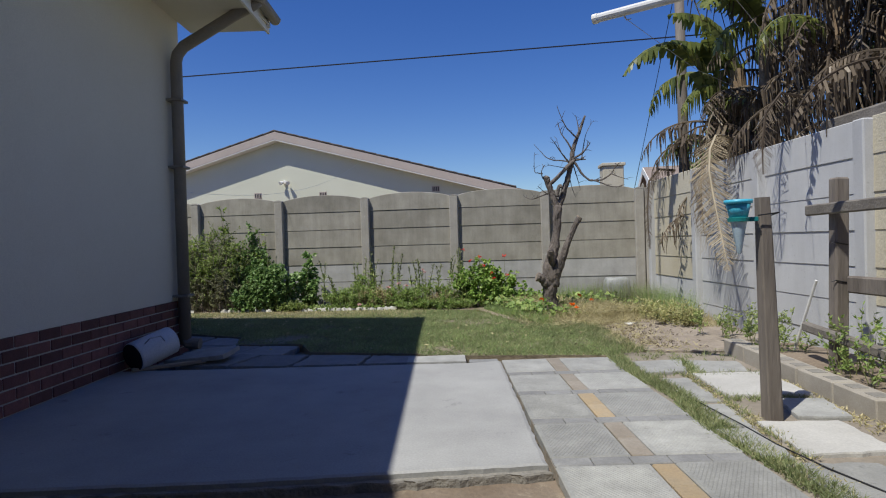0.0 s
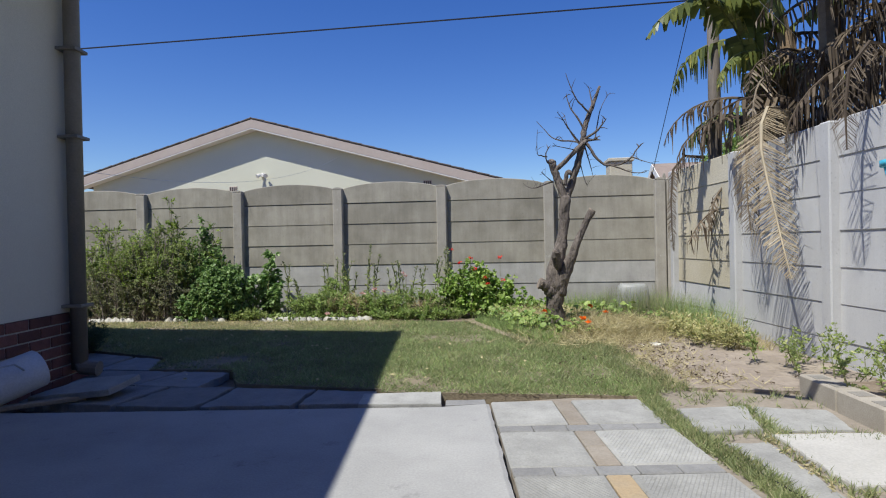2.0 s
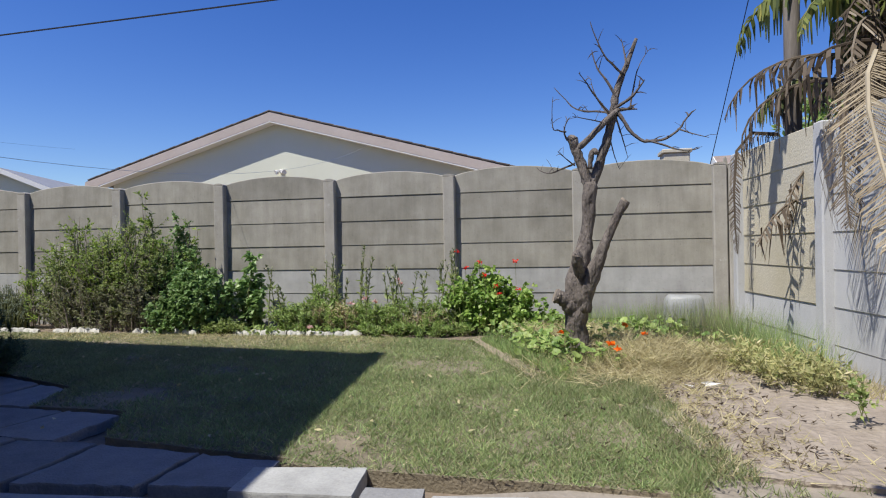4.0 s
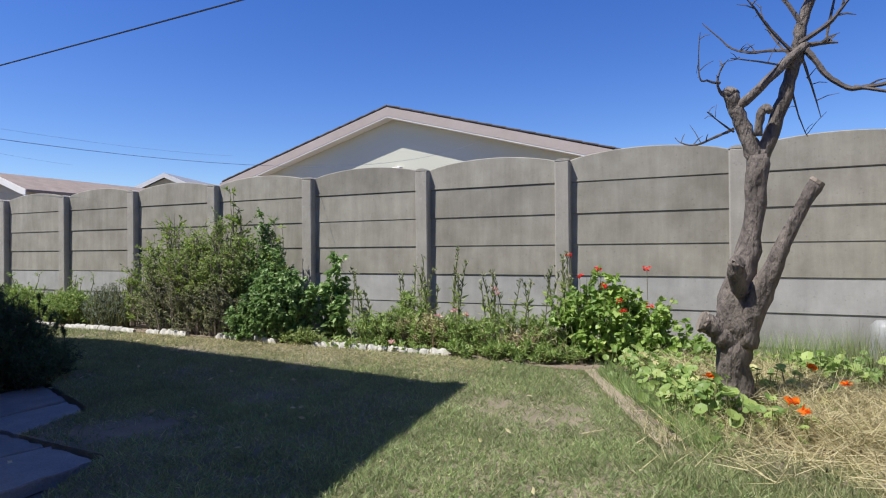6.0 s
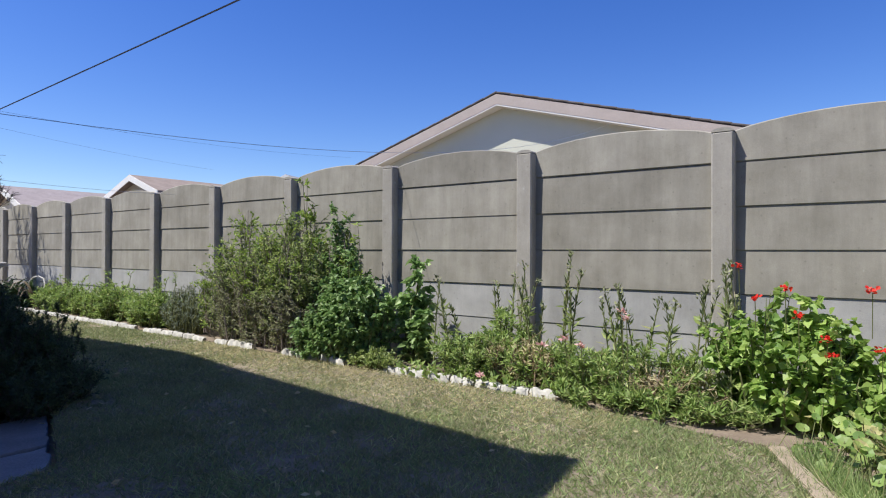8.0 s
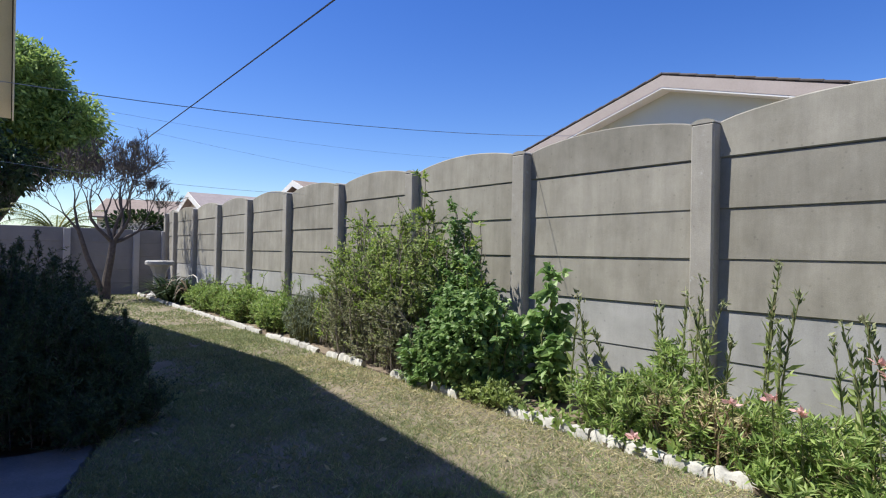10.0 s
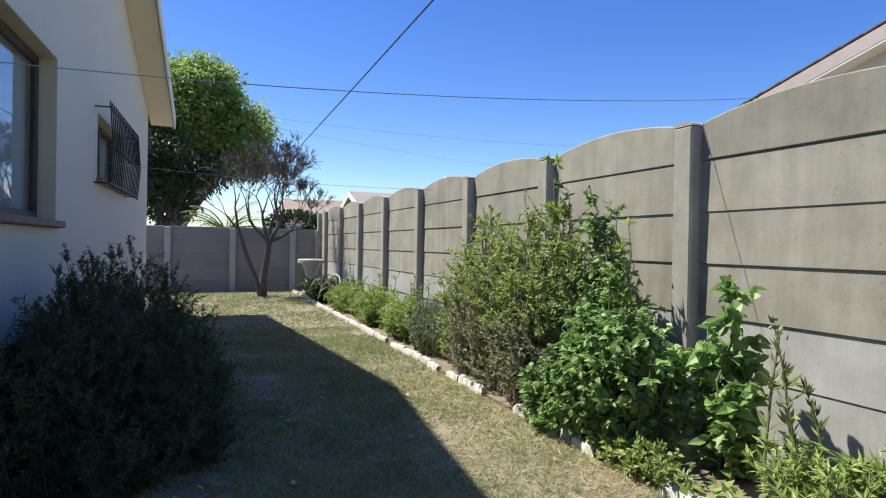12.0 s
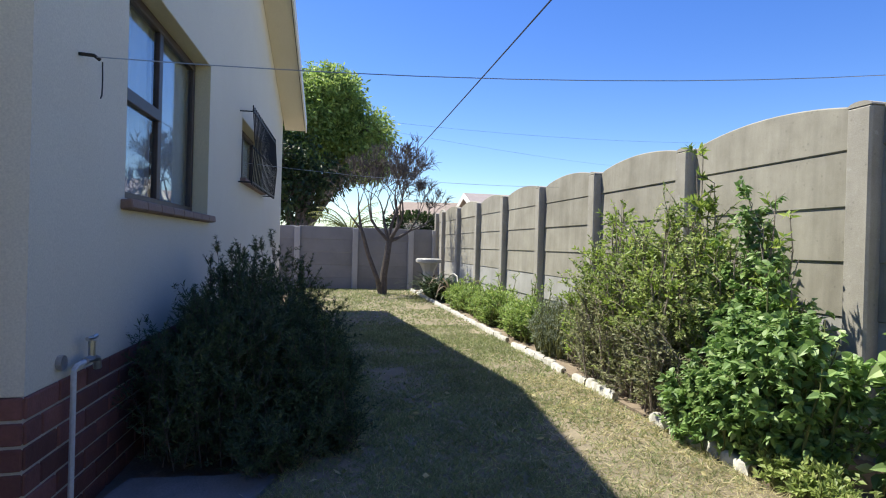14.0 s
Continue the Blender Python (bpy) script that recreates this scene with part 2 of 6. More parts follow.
M_BPOST = mat("pale precast post", (0.36, 0.36, 0.37), (0.42, 0.42, 0.43), 2.0, 0.92, 0.2, 120)
M_TUB = plain("cloudy white plastic", (0.32, 0.33, 0.33), 0.5)
M_GLASS = glassmat()

L_GRASS = leafmat("grass blades", (0.165, 0.225, 0.085), (0.39, 0.41, 0.2), (0.64, 0.53, 0.36), 0.33, 0.6)
L_GRASSGREEN = leafmat("lush grass blades", (0.2, 0.31, 0.1), (0.43, 0.53, 0.22), (0.68, 0.64, 0.36), 0.4, 0.55)
L_STRAW = leafmat("dry straw", (0.42, 0.37, 0.19), (0.63, 0.56, 0.34), (0.3, 0.3, 0.1), 0.3, 0.8)
L_SHRUB = leafmat("small shrub leaves", (0.17, 0.24, 0.075), (0.42, 0.5, 0.17), (0.62, 0.62, 0.3), 0.45, 0.5)
L_SHRUBLIGHT = leafmat("young yellow-green leaves", (0.169, 0.260, 0.052), (0.338, 0.442, 0.091), (0.442, 0.468, 0.130), 0.4, 0.5)
L_SHRUBGREY = leafmat("grey-green leaves", (0.18, 0.2, 0.1), (0.36, 0.375, 0.2), (0.46, 0.4, 0.27), 0.35, 0.6)
L_BROAD = leafmat("broad dark green leaves", (0.13, 0.235, 0.075), (0.31, 0.45, 0.155), (0.5, 0.6, 0.3), 0.38, 0.5)
L_LAV = leafmat("silver lavender leaves", (0.169, 0.208, 0.143), (0.286, 0.325, 0.234), None, 0.25, 0.7)
L_BED = leafmat("bright bed foliage", (0.17, 0.27, 0.07), (0.38, 0.49, 0.14), (0.6, 0.58, 0.27), 0.4, 0.5)
L_GERA = leafmat("geranium leaves", (0.18, 0.31, 0.065), (0.4, 0.54, 0.14), (0.54, 0.6, 0.22), 0.42, 0.5)
L_NAST = leafmat("round nasturtium leaves", (0.17, 0.3, 0.075), (0.42, 0.53, 0.16), (0.72, 0.66, 0.32), 0.45, 0.5)
L_RED = leafmat("red petals", (0.75, 0.02, 0.02), (0.85, 0.06, 0.03), None, 0.3, 0.5)
L_ORANGE = leafmat("orange petals", (0.85, 0.16, 0.01), (0.9, 0.28, 0.02), None, 0.3, 0.5)
L_PINK = leafmat("pink petals", (0.7, 0.35, 0.35), (0.8, 0.55, 0.5), None, 0.3, 0.5)
L_ROSEMARY = leafmat("rosemary needles", (0.036, 0.066, 0.03), (0.09, 0.14, 0.06), (0.15, 0.2, 0.09), 0.2, 0.6)
L_PALM = leafmat("palm leaf", (0.1, 0.13, 0.04), (0.26, 0.29, 0.075), (0.5, 0.44, 0.1), 0.35, 0.4)
L_DEADPALM = leafmat("dead brown palm leaf", (0.07, 0.05, 0.035), (0.21, 0.165, 0.115), (0.42, 0.36, 0.28), 0.25, 0.8)
L_TREE = leafmat("tree foliage", (0.14, 0.225, 0.06), (0.4, 0.53, 0.15), (0.6, 0.68, 0.24), 0.5, 0.5)
# Very dark green: shade inside the two dense crowns goes into the colour.
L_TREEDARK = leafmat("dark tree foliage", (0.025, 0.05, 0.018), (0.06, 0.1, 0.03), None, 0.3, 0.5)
L_SPIRE = leafmat("dull green seed pods", (0.1, 0.14, 0.055), (0.23, 0.28, 0.12), (0.36, 0.3, 0.2), 0.25, 0.7)
L_DRYFROND = leafmat("bleached dry frond", (0.24, 0.185, 0.115), (0.46, 0.385, 0.26), (0.6, 0.53, 0.4), 0.25, 0.8)
M_GREYTWIG = mat("pale grey-brown twigs", (0.2, 0.165, 0.135), (0.33, 0.285, 0.245), 20.0, 0.95, 0.5, 90)
L_DRYWEED = leafmat("yellowing weed leaves", (0.3, 0.34, 0.12), (0.58, 0.53, 0.26), (0.68, 0.6, 0.4), 0.35, 0.6)
L_STRAP = leafmat("dark strap leaves", (0.03, 0.06, 0.02), (0.08, 0.13, 0.04), (0.1, 0.07, 0.04), 0.25, 0.45)


# ---- mesh tools ----
class Mesh:
    """Collects vertices and faces of one part."""

    def __init__(self):
        self.v, self.f = [], []

    def add(self, v, f):
        k = len(self.v)
        self.v.extend(tuple(p) for p in v)
        self.f.extend(tuple(i + k for i in q) for q in f)
        return self

    def box(self, x0, x1, y0, y1, z0, z1, c=0.0, m=None):
        """A box with chamfered edges of width c."""
        if c <= 0:
            v = [(x, y, z) for z in (z0, z1) for y in (y0, y1) for x in (x0, x1)]
            f = [(0, 2, 3, 1), (4, 5, 7, 6), (0, 1, 5, 4), (2, 6, 7, 3), (0, 4, 6, 2), (1, 3, 7, 5)]
        else:
            bm = bmesh.new()
            bmesh.ops.create_cube(bm, size=1)
            for q in bm.verts:
                q.co = Vector(((x0 + x1) / 2 + q.co.x * (x1 - x0), (y0 + y1) / 2 + q.co.y * (y1 - y0), (z0 + z1) / 2 + q.co.z * (z1 - z0)))
            bmesh.ops.bevel(bm, geom=bm.edges[:], offset=c, segments=1, affect="EDGES")
            bm.verts.index_update()
            v = [tuple(q.co) for q in bm.verts]
            f = [[q.index for q in p.verts] for p in bm.faces]
            bm.free()
        if m is not None:
            v = [tuple(m @ Vector(p)) for p in v]
        return self.add(v, f)

    def prism(self, pts, z0, z1, m=None):
        """A flat outline (x, y) drawn up from z0 to z1."""
        n = len(pts)
        v = [(x, y, z0) for x, y in pts] + [(x, y, z1) for x, y in pts]
        f = [tuple(range(n - 1, -1, -1)), tuple(range(n, 2 * n))] + [(i, (i + 1) % n, n + (i + 1) % n, n + i) for i in range(n)]
        if m is not None:
            v = [tuple(m @ Vector(p)) for p in v]
        return self.add(v, f)

    def tube(self, pts, rad, n=6, wob=0.0):
        """A tapered tube through pts."""
        pts = [Vector(p) for p in pts]
        v, f, side = [], [], None
        for i, p in enumerate(pts):
            d = (pts[min(i + 1, len(pts) - 1)] - pts[max(i - 1, 0)]).normalized()
            if side is None:
                side = d.orthogonal().normalized()
            side = (side - d * side.dot(d)).normalized()
            up = d.cross(side)
            r = rad[i] if hasattr(rad, "__len__") else rad
            for k in range(n):
                a = 2 * math.pi * k / n
                rr = r * (1 + wob * float(RNG.uniform(-1, 1)))
                v.append(p + side * math.cos(a) * rr + up * math.sin(a) * rr)
        for i in range(len(pts) - 1):
            for k in range(n):
                f.append((i * n + k, i * n + (k + 1) % n, (i + 1) * n + (k + 1) % n, (i + 1) * n + k))
        f.append(tuple(range(n - 1, -1, -1)))
        f.append(tuple((len(pts) - 1) * n + k for k in range(n)))
        return self.add(v, f)

    def lathe(self, prof, n=20, m=None):
        """Turns a profile of (radius, z) about the upright axis."""
        v = [(r * math.cos(2 * math.pi * k / n), r * math.sin(2 * math.pi * k / n), z) for r, z in prof for k in range(n)]
        f = [(i * n + k, i * n + (k + 1) % n, (i + 1) * n + (k + 1) % n, (i + 1) * n + k) for i in range(len(prof) - 1) for k in range(n)]
        f += [tuple(range(n - 1, -1, -1)), tuple((len(prof) - 1) * n + k for k in range(n))]
        if m is not None:
            v = [tuple(m @ Vector(p)) for p in v]
        return self.add(v, f)

    def leaves(self, P, D, length, width, fold=0.25, kind="blade"):
        """Many leaves: base points P, axes D, with their length and width."""
        P, D = np.asarray(P, float), np.asarray(D, float)
        n = len(P)
        D = D / np.linalg.norm(D, axis=1, keepdims=True)
        R = RNG.normal(size=(n, 3))
        if kind in ("leaf", "oval", "ovate"):
            R = R * 0.6 + np.array((-0.25, -0.3, 0.8))      # leaf faces turn towards the light
        S = np.cross(D, R)
        S /= np.linalg.norm(S, axis=1, keepdims=True)
        U = np.cross(S, D)
        ln = (np.ones(n) * length * RNG.uniform(0.7, 1.25, n))[:, None]
        wd = (np.ones(n) * width * RNG.uniform(0.7, 1.25, n))[:, None] / 2
        k = len(self.v)
        if kind == "blade":
            V = np.stack([P - S * wd, P + S * wd, P + D * ln + U * ln * fold], 1)
            F = np.arange(3 * n).reshape(n, 3)
        elif kind == "leaf":
            m = P + D * ln * 0.45
            V = np.stack([P, m - S * wd + U * wd * fold, P + D * ln, m + S * wd + U * wd * fold], 1)
            a = np.arange(n)[:, None] * 4
            F = np.concatenate([a + np.array([0, 2, 1]), a + np.array([0, 3, 2])])
        elif kind == "ovate":
            # a drooping leaf with a creased midrib and a pointed tip
            Z = np.array((0, 0, -1.0))
            bend = RNG.uniform(0.15, 0.5, n)[:, None]
            C = [P + D * ln * t + Z * ln * bend * t * t for t in (0.0, 0.2, 0.45, 0.72, 1.0)]
            V = [C[0]]
            for c, k2 in ((C[1], 0.72), (C[2], 1.0), (C[3], 0.66)):
                V += [c - S * wd * k2 + U * wd * k2 * fold, c, c + S * wd * k2 + U * wd * k2 * fold]
            V = np.stack(V + [C[4]], 1)
            a = np.arange(n)[:, None] * 11
            T = [(0, 2, 1), (0, 3, 2), (7, 8, 10), (8, 9, 10)]
            for o in (1, 4):
                T += [(o, o + 1, o + 4), (o, o + 4, o + 3), (o + 1, o + 2, o + 5), (o + 1, o + 5, o + 4)]
            F = np.concatenate([a + np.array(q) for q in T])
        elif kind == "oval":
            V = np.stack([P, P + D * ln * 0.28 - S * wd * 0.85 + U * wd * fold, P + D * ln * 0.7 - S * wd * 0.8 + U * wd * fold, P + D * ln - U * wd * fold,
                          P + D * ln * 0.7 + S * wd * 0.8 + U * wd * fold, P + D * ln * 0.28 + S * wd * 0.85 + U * wd * fold], 1)
            a = np.arange(n)[:, None] * 6
            F = np.concatenate([a + np.array([0, 3, 2, 1]), a + np.array([0, 5, 4, 3])])
        else:
            an = np.arange(7) * 2 * math.pi / 7
            V = np.stack([P + S * wd * math.cos(q) + U * wd * math.sin(q) for q in an] + [P - D * wd * 0.35], 1)
            a = np.arange(n)[:, None] * 8
            F = np.concatenate([a + np.array([i, (i + 1) % 7, 7]) for i in range(7)])
        self.v.extend(map(tuple, V.reshape(-1, 3).tolist()))
        self.f.extend(map(tuple, (F + k).tolist()))
        return self

    def data(self, name, material, smooth=False):
        me = bpy.data.meshes.new(name)
        me.from_pydata(self.v, [], self.f)
        me.materials.append(material)
        if smooth:
            me.polygons.foreach_set("use_smooth", [True] * len(me.polygons))
        return me


def part(name, mesh, material, parent=None, label="", smooth=False, m=None):
    """One mesh object, under a thing or part."""
    ob = new(name, mesh.data(name, material, smooth) if isinstance(mesh, Mesh) else mesh)
    if parent is not None:
        ob.parent = parent
    if m is not None:
        ob.matrix_basis = m
    return tagged(ob, label)


def thing(name, label, category, group="", kind="", m=None):
    """A top-level Empty that holds the parts."""
    ob = new(name)
    ob.empty_display_size = 0.1
    if m is not None:
        ob.matrix_basis = m
    return tagged(ob, label, category, group, kind)


def single(name, mesh, material, label, category, group="", kind="", smooth=False, m=None):
    return tagged(part(name, mesh, material, None, "", smooth, m), label, category, group, kind)


def rnd(a, b, n=None):
    return RNG.uniform(a, b, n) if n else float(RNG.uniform(a, b))


def ball(n, c, r, shell=0.5):
    """Points in an ellipsoid, more of them towards its surface."""
    d = RNG.normal(size=(n, 3))
    d /= np.linalg.norm(d, axis=1, keepdims=True)
    k = shell + (1 - shell) * RNG.random(n) ** 0.6
    return np.array(c) + d * k[:, None] * np.array(r), d


# ---- plan ----
FENCE_Y, FENCE_X0, FENCE_X1 = 9.87, -15.9, 1.70
YARD = pose(-0.74, 5.14, 0, 0, 0, 5.7)          # the paved yard's own axes, set square to the side wall
C0, C1 = Vector((-4.16, 6.14, 0)), Vector((-11.9, 6.42, 0))
GL = (C1 - C0).length
GABLE = Matrix.Translation(C0) @ pose(0, 0, 0, 0, 0, math.degrees(math.atan2(C1.y - C0.y, C1.x - C0.x)))   # x along the wall, -y outwards
SIDE = Matrix.Translation(C0) @ pose(0, 0, 0, 0, 0, 95.7)   # x up the yard, -y outwards (towards the yard)

# ---- ground ----
def ground_sheet():
    g = Mesh()
    xs = sorted(set([-400, -150, -60, -30] + [round(-20 + i * 0.5, 2) for i in range(57)] + [14, 30, 60, 150, 400]))
    ys = sorted(set([-400, -150, -60, -20] + [round(-6 + i * 0.5, 2) for i in range(53)] + [30, 60, 150, 400]))
    v = [(x, y, -0.075 + (0.012 * noise.noise(Vector((x * 1.3, y * 1.3, 0))) if abs(x) < 25 and -8 < y < 22 else 0)) for y in ys for x in xs]
    n = len(xs)
    f = [(j * n + i, j * n + i + 1, (j + 1) * n + i + 1, (j + 1) * n + i) for j in range(len(ys) - 1) for i in range(n - 1)]
    g.add(v, f)
    return single("ground", g, M_SOIL, "brown bare earth under the whole garden", "ground", kind="structure", smooth=True)


def patch(name, pts, material, label, top=0.0, amp=0.012, step=0.16):
    """A low uneven bed of earth or turf over an outline, with sides."""
    xs = [p[0] for p in pts]
    ys = [p[1] for p in pts]
    bm = bmesh.new()
    face = bm.faces.new([bm.verts.new((x, y, top)) for x, y in pts])
    bmesh.ops.triangulate(bm, faces=[face])
    k = min(xs)
    while k < max(xs):
        bmesh.ops.bisect_plane(bm, geom=bm.verts[:] + bm.edges[:] + bm.faces[:], plane_co=(k, 0, 0), plane_no=(1, 0, 0))
        k += step * 2.5
    k = min(ys)
    while k < max(ys):
        bmesh.ops.bisect_plane(bm, geom=bm.verts[:] + bm.edges[:] + bm.faces[:], plane_co=(0, k, 0), plane_no=(0, 1, 0))
        k += step * 2.5
    edge = [e for e in bm.edges if e.is_boundary]
    out = bmesh.ops.extrude_edge_only(bm, edges=edge)
    low = [q for q in out["geom"] if isinstance(q, bmesh.types.BMVert)]
    for q in bm.verts:
        q.co.z += amp * noise.noise(Vector((q.co.x * 1.7, q.co.y * 1.7, 3.1)))
    for q in low:
        q.co.z = -0.12
    bmesh.ops.recalc_face_normals(bm, faces=bm.faces)
    me = bpy.data.meshes.new(name)
    bm.to_mesh(me)
    bm.free()
    me.materials.append(material)
    return tagged(new(name, me), label, "ground", kind="structure")


ground_sheet()
LAWN = [(-15.7, 6.5), (-12.2, 6.5), (-4.85, 7.0), (-3.75, 6.62), (-3.6, 6.12), (-2.85, 6.08), (-2.6, 5.62), (-1.45, 5.46), (-1.48, 5.4), (0.3, 5.32), (0.42, 5.6), (0.15, 6.9), (-0.3, 7.2), (-1.05, 8.85), (-2.4, 9.08), (-15.7, 9.16)]
patch("lawn", LAWN, M_TURF, "mown patchy green and straw-coloured lawn")
patch("bed_soil", [(-15.85, 9.2), (-2.4, 9.1), (-1.05, 8.86), (-0.3, 7.2), (0.16, 6.9), (0.22, 7.26), (0.62, 8.18), (1.68, 8.58), (1.68, 9.83), (-15.85, 9.83)], M_SOIL, "dark garden soil of the border along the wall", 0.012, 0.02)
patch("sand_patch", [(0.46, 5.55), (1.25, 5.45), (1.9, 5.6), (1.9, 7.5), (1.68, 8.58), (0.62, 8.18), (0.22, 7.26), (0.2, 6.9)], M_SAND, "bare dry sandy earth beside the lawn", 0.0, 0.02)
q = [YARD @ Vector(p) for p in ((0.012, 0.06, 0), (0.012, -2.45, 0), (0.1, -3.9, 0), (2.15, -3.9, 0), (2.05, 0.2, 0), (1.3, 0.38, 0), (1.0, 0.22, 0))]
patch("yard_earth", [(p.x, p.y) for p in q], M_EARTH, "trodden earth between the paving slabs", -0.02, 0.008)
patch("rear_yard_soil", [(1.46, 3.0), (2.2, 3.0), (1.95, 5.58), (1.3, 5.43)], M_SOIL, "raised dry soil strip behind the cement blocks", 0.06, 0.03)


# ---- precast walls ----
def panel_mesh(w, h, d, arch=0.0):
    """One cast slab, with a chamfered lip; the top one may rise in a shallow arch."""
    s = Mesh()
    if not arch:
        return s.box(-w / 2, w / 2, -d / 2, d / 2, -0.003, h + 0.003, 0.006)
    n = 14
    top = [(w / 2 - w * i / n, h + arch * math.sin(math.pi * i / n) ** 0.75) for i in range(n + 1)]
    out = [(-w / 2, 0.004), (w / 2, 0.004)] + top
    v = [(x, -d / 2 + 0.006, z) for x, z in out] + [(x, d / 2, z) for x, z in out]
    k = len(out)
    inn = [(x * 0.992, -d / 2, z + (0.007 if i < 2 else -0.007)) for i, (x, z) in enumerate(out)]
    v += inn
    f = [tuple(range(2 * k, 3 * k)), tuple(range(2 * k - 1, k - 1, -1))]
    f += [(i, (i + 1) % k, 2 * k + (i + 1) % k, 2 * k + i) for i in range(k)]
    f += [(k + i, k + (i + 1) % k, (i + 1) % k, i) for i in range(k)]
    return s.add(v, f)


def precast(name, label, m, posts, rows, z0, post_top, mats, arch=0.0, pw=0.12, cap=True, postm=None):
    """A wall of posts and slabs along local x; the side that is seen faces -y. mats(row, bay) picks a slab's material."""
    wall = thing(name, label, "wall", kind="structure", m=m)
    shared = {}
    for p in posts:
        g = Mesh().box(p - pw / 2, p + pw / 2, -0.098, 0.075, -0.1, post_top - 0.03, 0.012)
        if cap:
            n = 8
            g.prism([(pw / 2 * math.cos(math.pi * i / n), 0.028 * math.sin(math.pi * i / n)) for i in range(n + 1)], -0.074, 0.097,
                    Matrix.Translation((p, 0, post_top - 0.031)) @ pose(0, 0, 0, 90))
        part("post", g, postm or M_POST, wall)
    for b in range(len(posts) - 1):
        w = posts[b + 1] - posts[b] - pw + 0.03
        for r in range(rows):
            mm = mats(r, b)
            top = r == rows - 1 and arch > 0
            key = (round(w, 3), top, mm.name)
            if key not in shared:
                shared[key] = panel_mesh(w, 0.22 if top else 0.3, 0.045, arch if top else 0).data("slab", mm)
            part("slab", shared[key], None, wall, m=Matrix.Translation(((posts[b] + posts[b + 1]) / 2, rnd(-0.0015, 0.0015), z0 + 0.3 * r)) @ pose(0, 0, 0, -1.5 + rnd(-0.1, 0.1)))
    return wall


fence_posts = sorted([-4.52 + 1.52 * k for k in range(-7, 5)] + [-15.9, 1.72])
fence_posts = [p for i, p in enumerate(fence_posts) if i == 0 or p - fence_posts[i - 1] > 0.15]
precast("wall_back", "weathered grey precast concrete slab wall with arched tops", Matrix.Translation((0, FENCE_Y + 0.02, 0)), fence_posts, 7, -0.18, 1.86,
        lambda r, b: M_FENCELOW if r < 3 else M_FENCE, 0.085, 0.145)
R0 = Vector((1.70, 9.83, 0))
precast("wall_side", "whitewashed precast concrete slab wall with flat top", Matrix.Translation((R0.x + 0.075, R0.y, 0)) @ pose(0, 0, 0, 0, 0, -84.3),
        [0.05, 1.72, 3.26, 4.8, 6.32, 7.84, 9.36, 10.9, 12.4], 7, -0.16, 1.96, lambda r, b: M_RBEIGE if b in (0, 3, 4) and r > 1 else M_RWALL, 0, 0.13, False, M_RWALL)
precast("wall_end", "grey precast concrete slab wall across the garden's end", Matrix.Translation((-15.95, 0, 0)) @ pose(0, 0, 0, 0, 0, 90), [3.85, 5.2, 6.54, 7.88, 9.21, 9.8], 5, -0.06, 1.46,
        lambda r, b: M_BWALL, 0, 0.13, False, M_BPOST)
single("wall_coping", Mesh().box(4.1, 12.4, 0.06, 0.2, 1.9, 2.05, 0.02), M_TIMBER, "rough grey coping board behind the side wall", "coping", kind="structure",
       m=Matrix.Translation((R0.x + 0.075, R0.y, 0)) @ pose(0, 0, 0, 0, 0, -84.3))


# ---- the house ----
EAVE_N, EAVE_F, APEX = (0.91, 3.66), (GL + 0.36, 3.05), (3.7, 4.52)   # across the gable: x along the wall (the near eave lies at -x), and height


def roof_z(x):
    xn = -EAVE_N[0]
    if x < APEX[0]:
        return EAVE_N[1] + (APEX[1] - EAVE_N[1]) * (x - xn) / (APEX[0] - xn)
    return APEX[1] + (EAVE_F[1] - APEX[1]) * (x - APEX[0]) / (EAVE_F[0] - APEX[0])


W1 = (0.84, 2.54, 1.23, 2.36)     # window openings: x0, x1, z0, z1
W2 = (3.95, 5.45, 1.68, 2.28)
T = 0.24


def wall_column(s, x0, x1, z0, z1, slope=False):
    a, b = (roof_z(x0) - 0.1, roof_z(x1) - 0.1) if slope else (z1, z1)
    v = [(x0, 0, z0), (x1, 0, z0), (x1, T, z0), (x0, T, z0), (x0, 0, a), (x1, 0, b), (x1, T, b), (x0, T, a)]
    s.add(v, [(0, 1, 5, 4), (3, 7, 6, 2), (4, 5, 6, 7), (0, 3, 2, 1), (0, 4, 7, 3), (1, 2, 6, 5)])


gw = Mesh()
PL = 0.51
for x0, x1, w in ((0, W1[0], None), (W1[0], W1[1], W1), (W1[1], APEX[0], None), (APEX[0], W2[0], None), (W2[0], W2[1], W2), (W2[1], GL, None)):
    if w:
        wall_column(gw, x0, x1, PL, w[2])
        wall_column(gw, x0, x1, w[3], 0, True)
    else:
        wall_column(gw, x0, x1, PL, 0, True)
house = thing("house", "cream plastered single-storey house on a red brick plinth", "house", kind="structure", m=GABLE)
part("gable_wall", gw, M_PLASTER, house)
SM = GABLE.inverted() @ SIDE
part("side_wall", Mesh().box(-14, -0.001, 0.001, T, PL, 3.74, 0, SM), M_PLASTER, house)
part("far_wall", Mesh().box(GL - T, GL - 0.001, T + 0.001, 14, PL, 3.15), M_PLASTER, house)
part("rear_wall", Mesh().box(0, GL, 13.8, 14, 0, 3.2), M_PLASTER, house)
part("floor", Mesh().box(0.3, GL - 0.3, 0.3, 13.7, 0.0, 0.45), M_ROOM, house)
part("ceiling", Mesh().box(0.26, GL - 0.25, 0.26, 13.7, 2.75, 2.8), M_ROOM, house)
part("inner_wall", Mesh().box(0.3, GL - 0.3, 3.2, 3.3, 0.45, 2.75), M_ROOM, house)
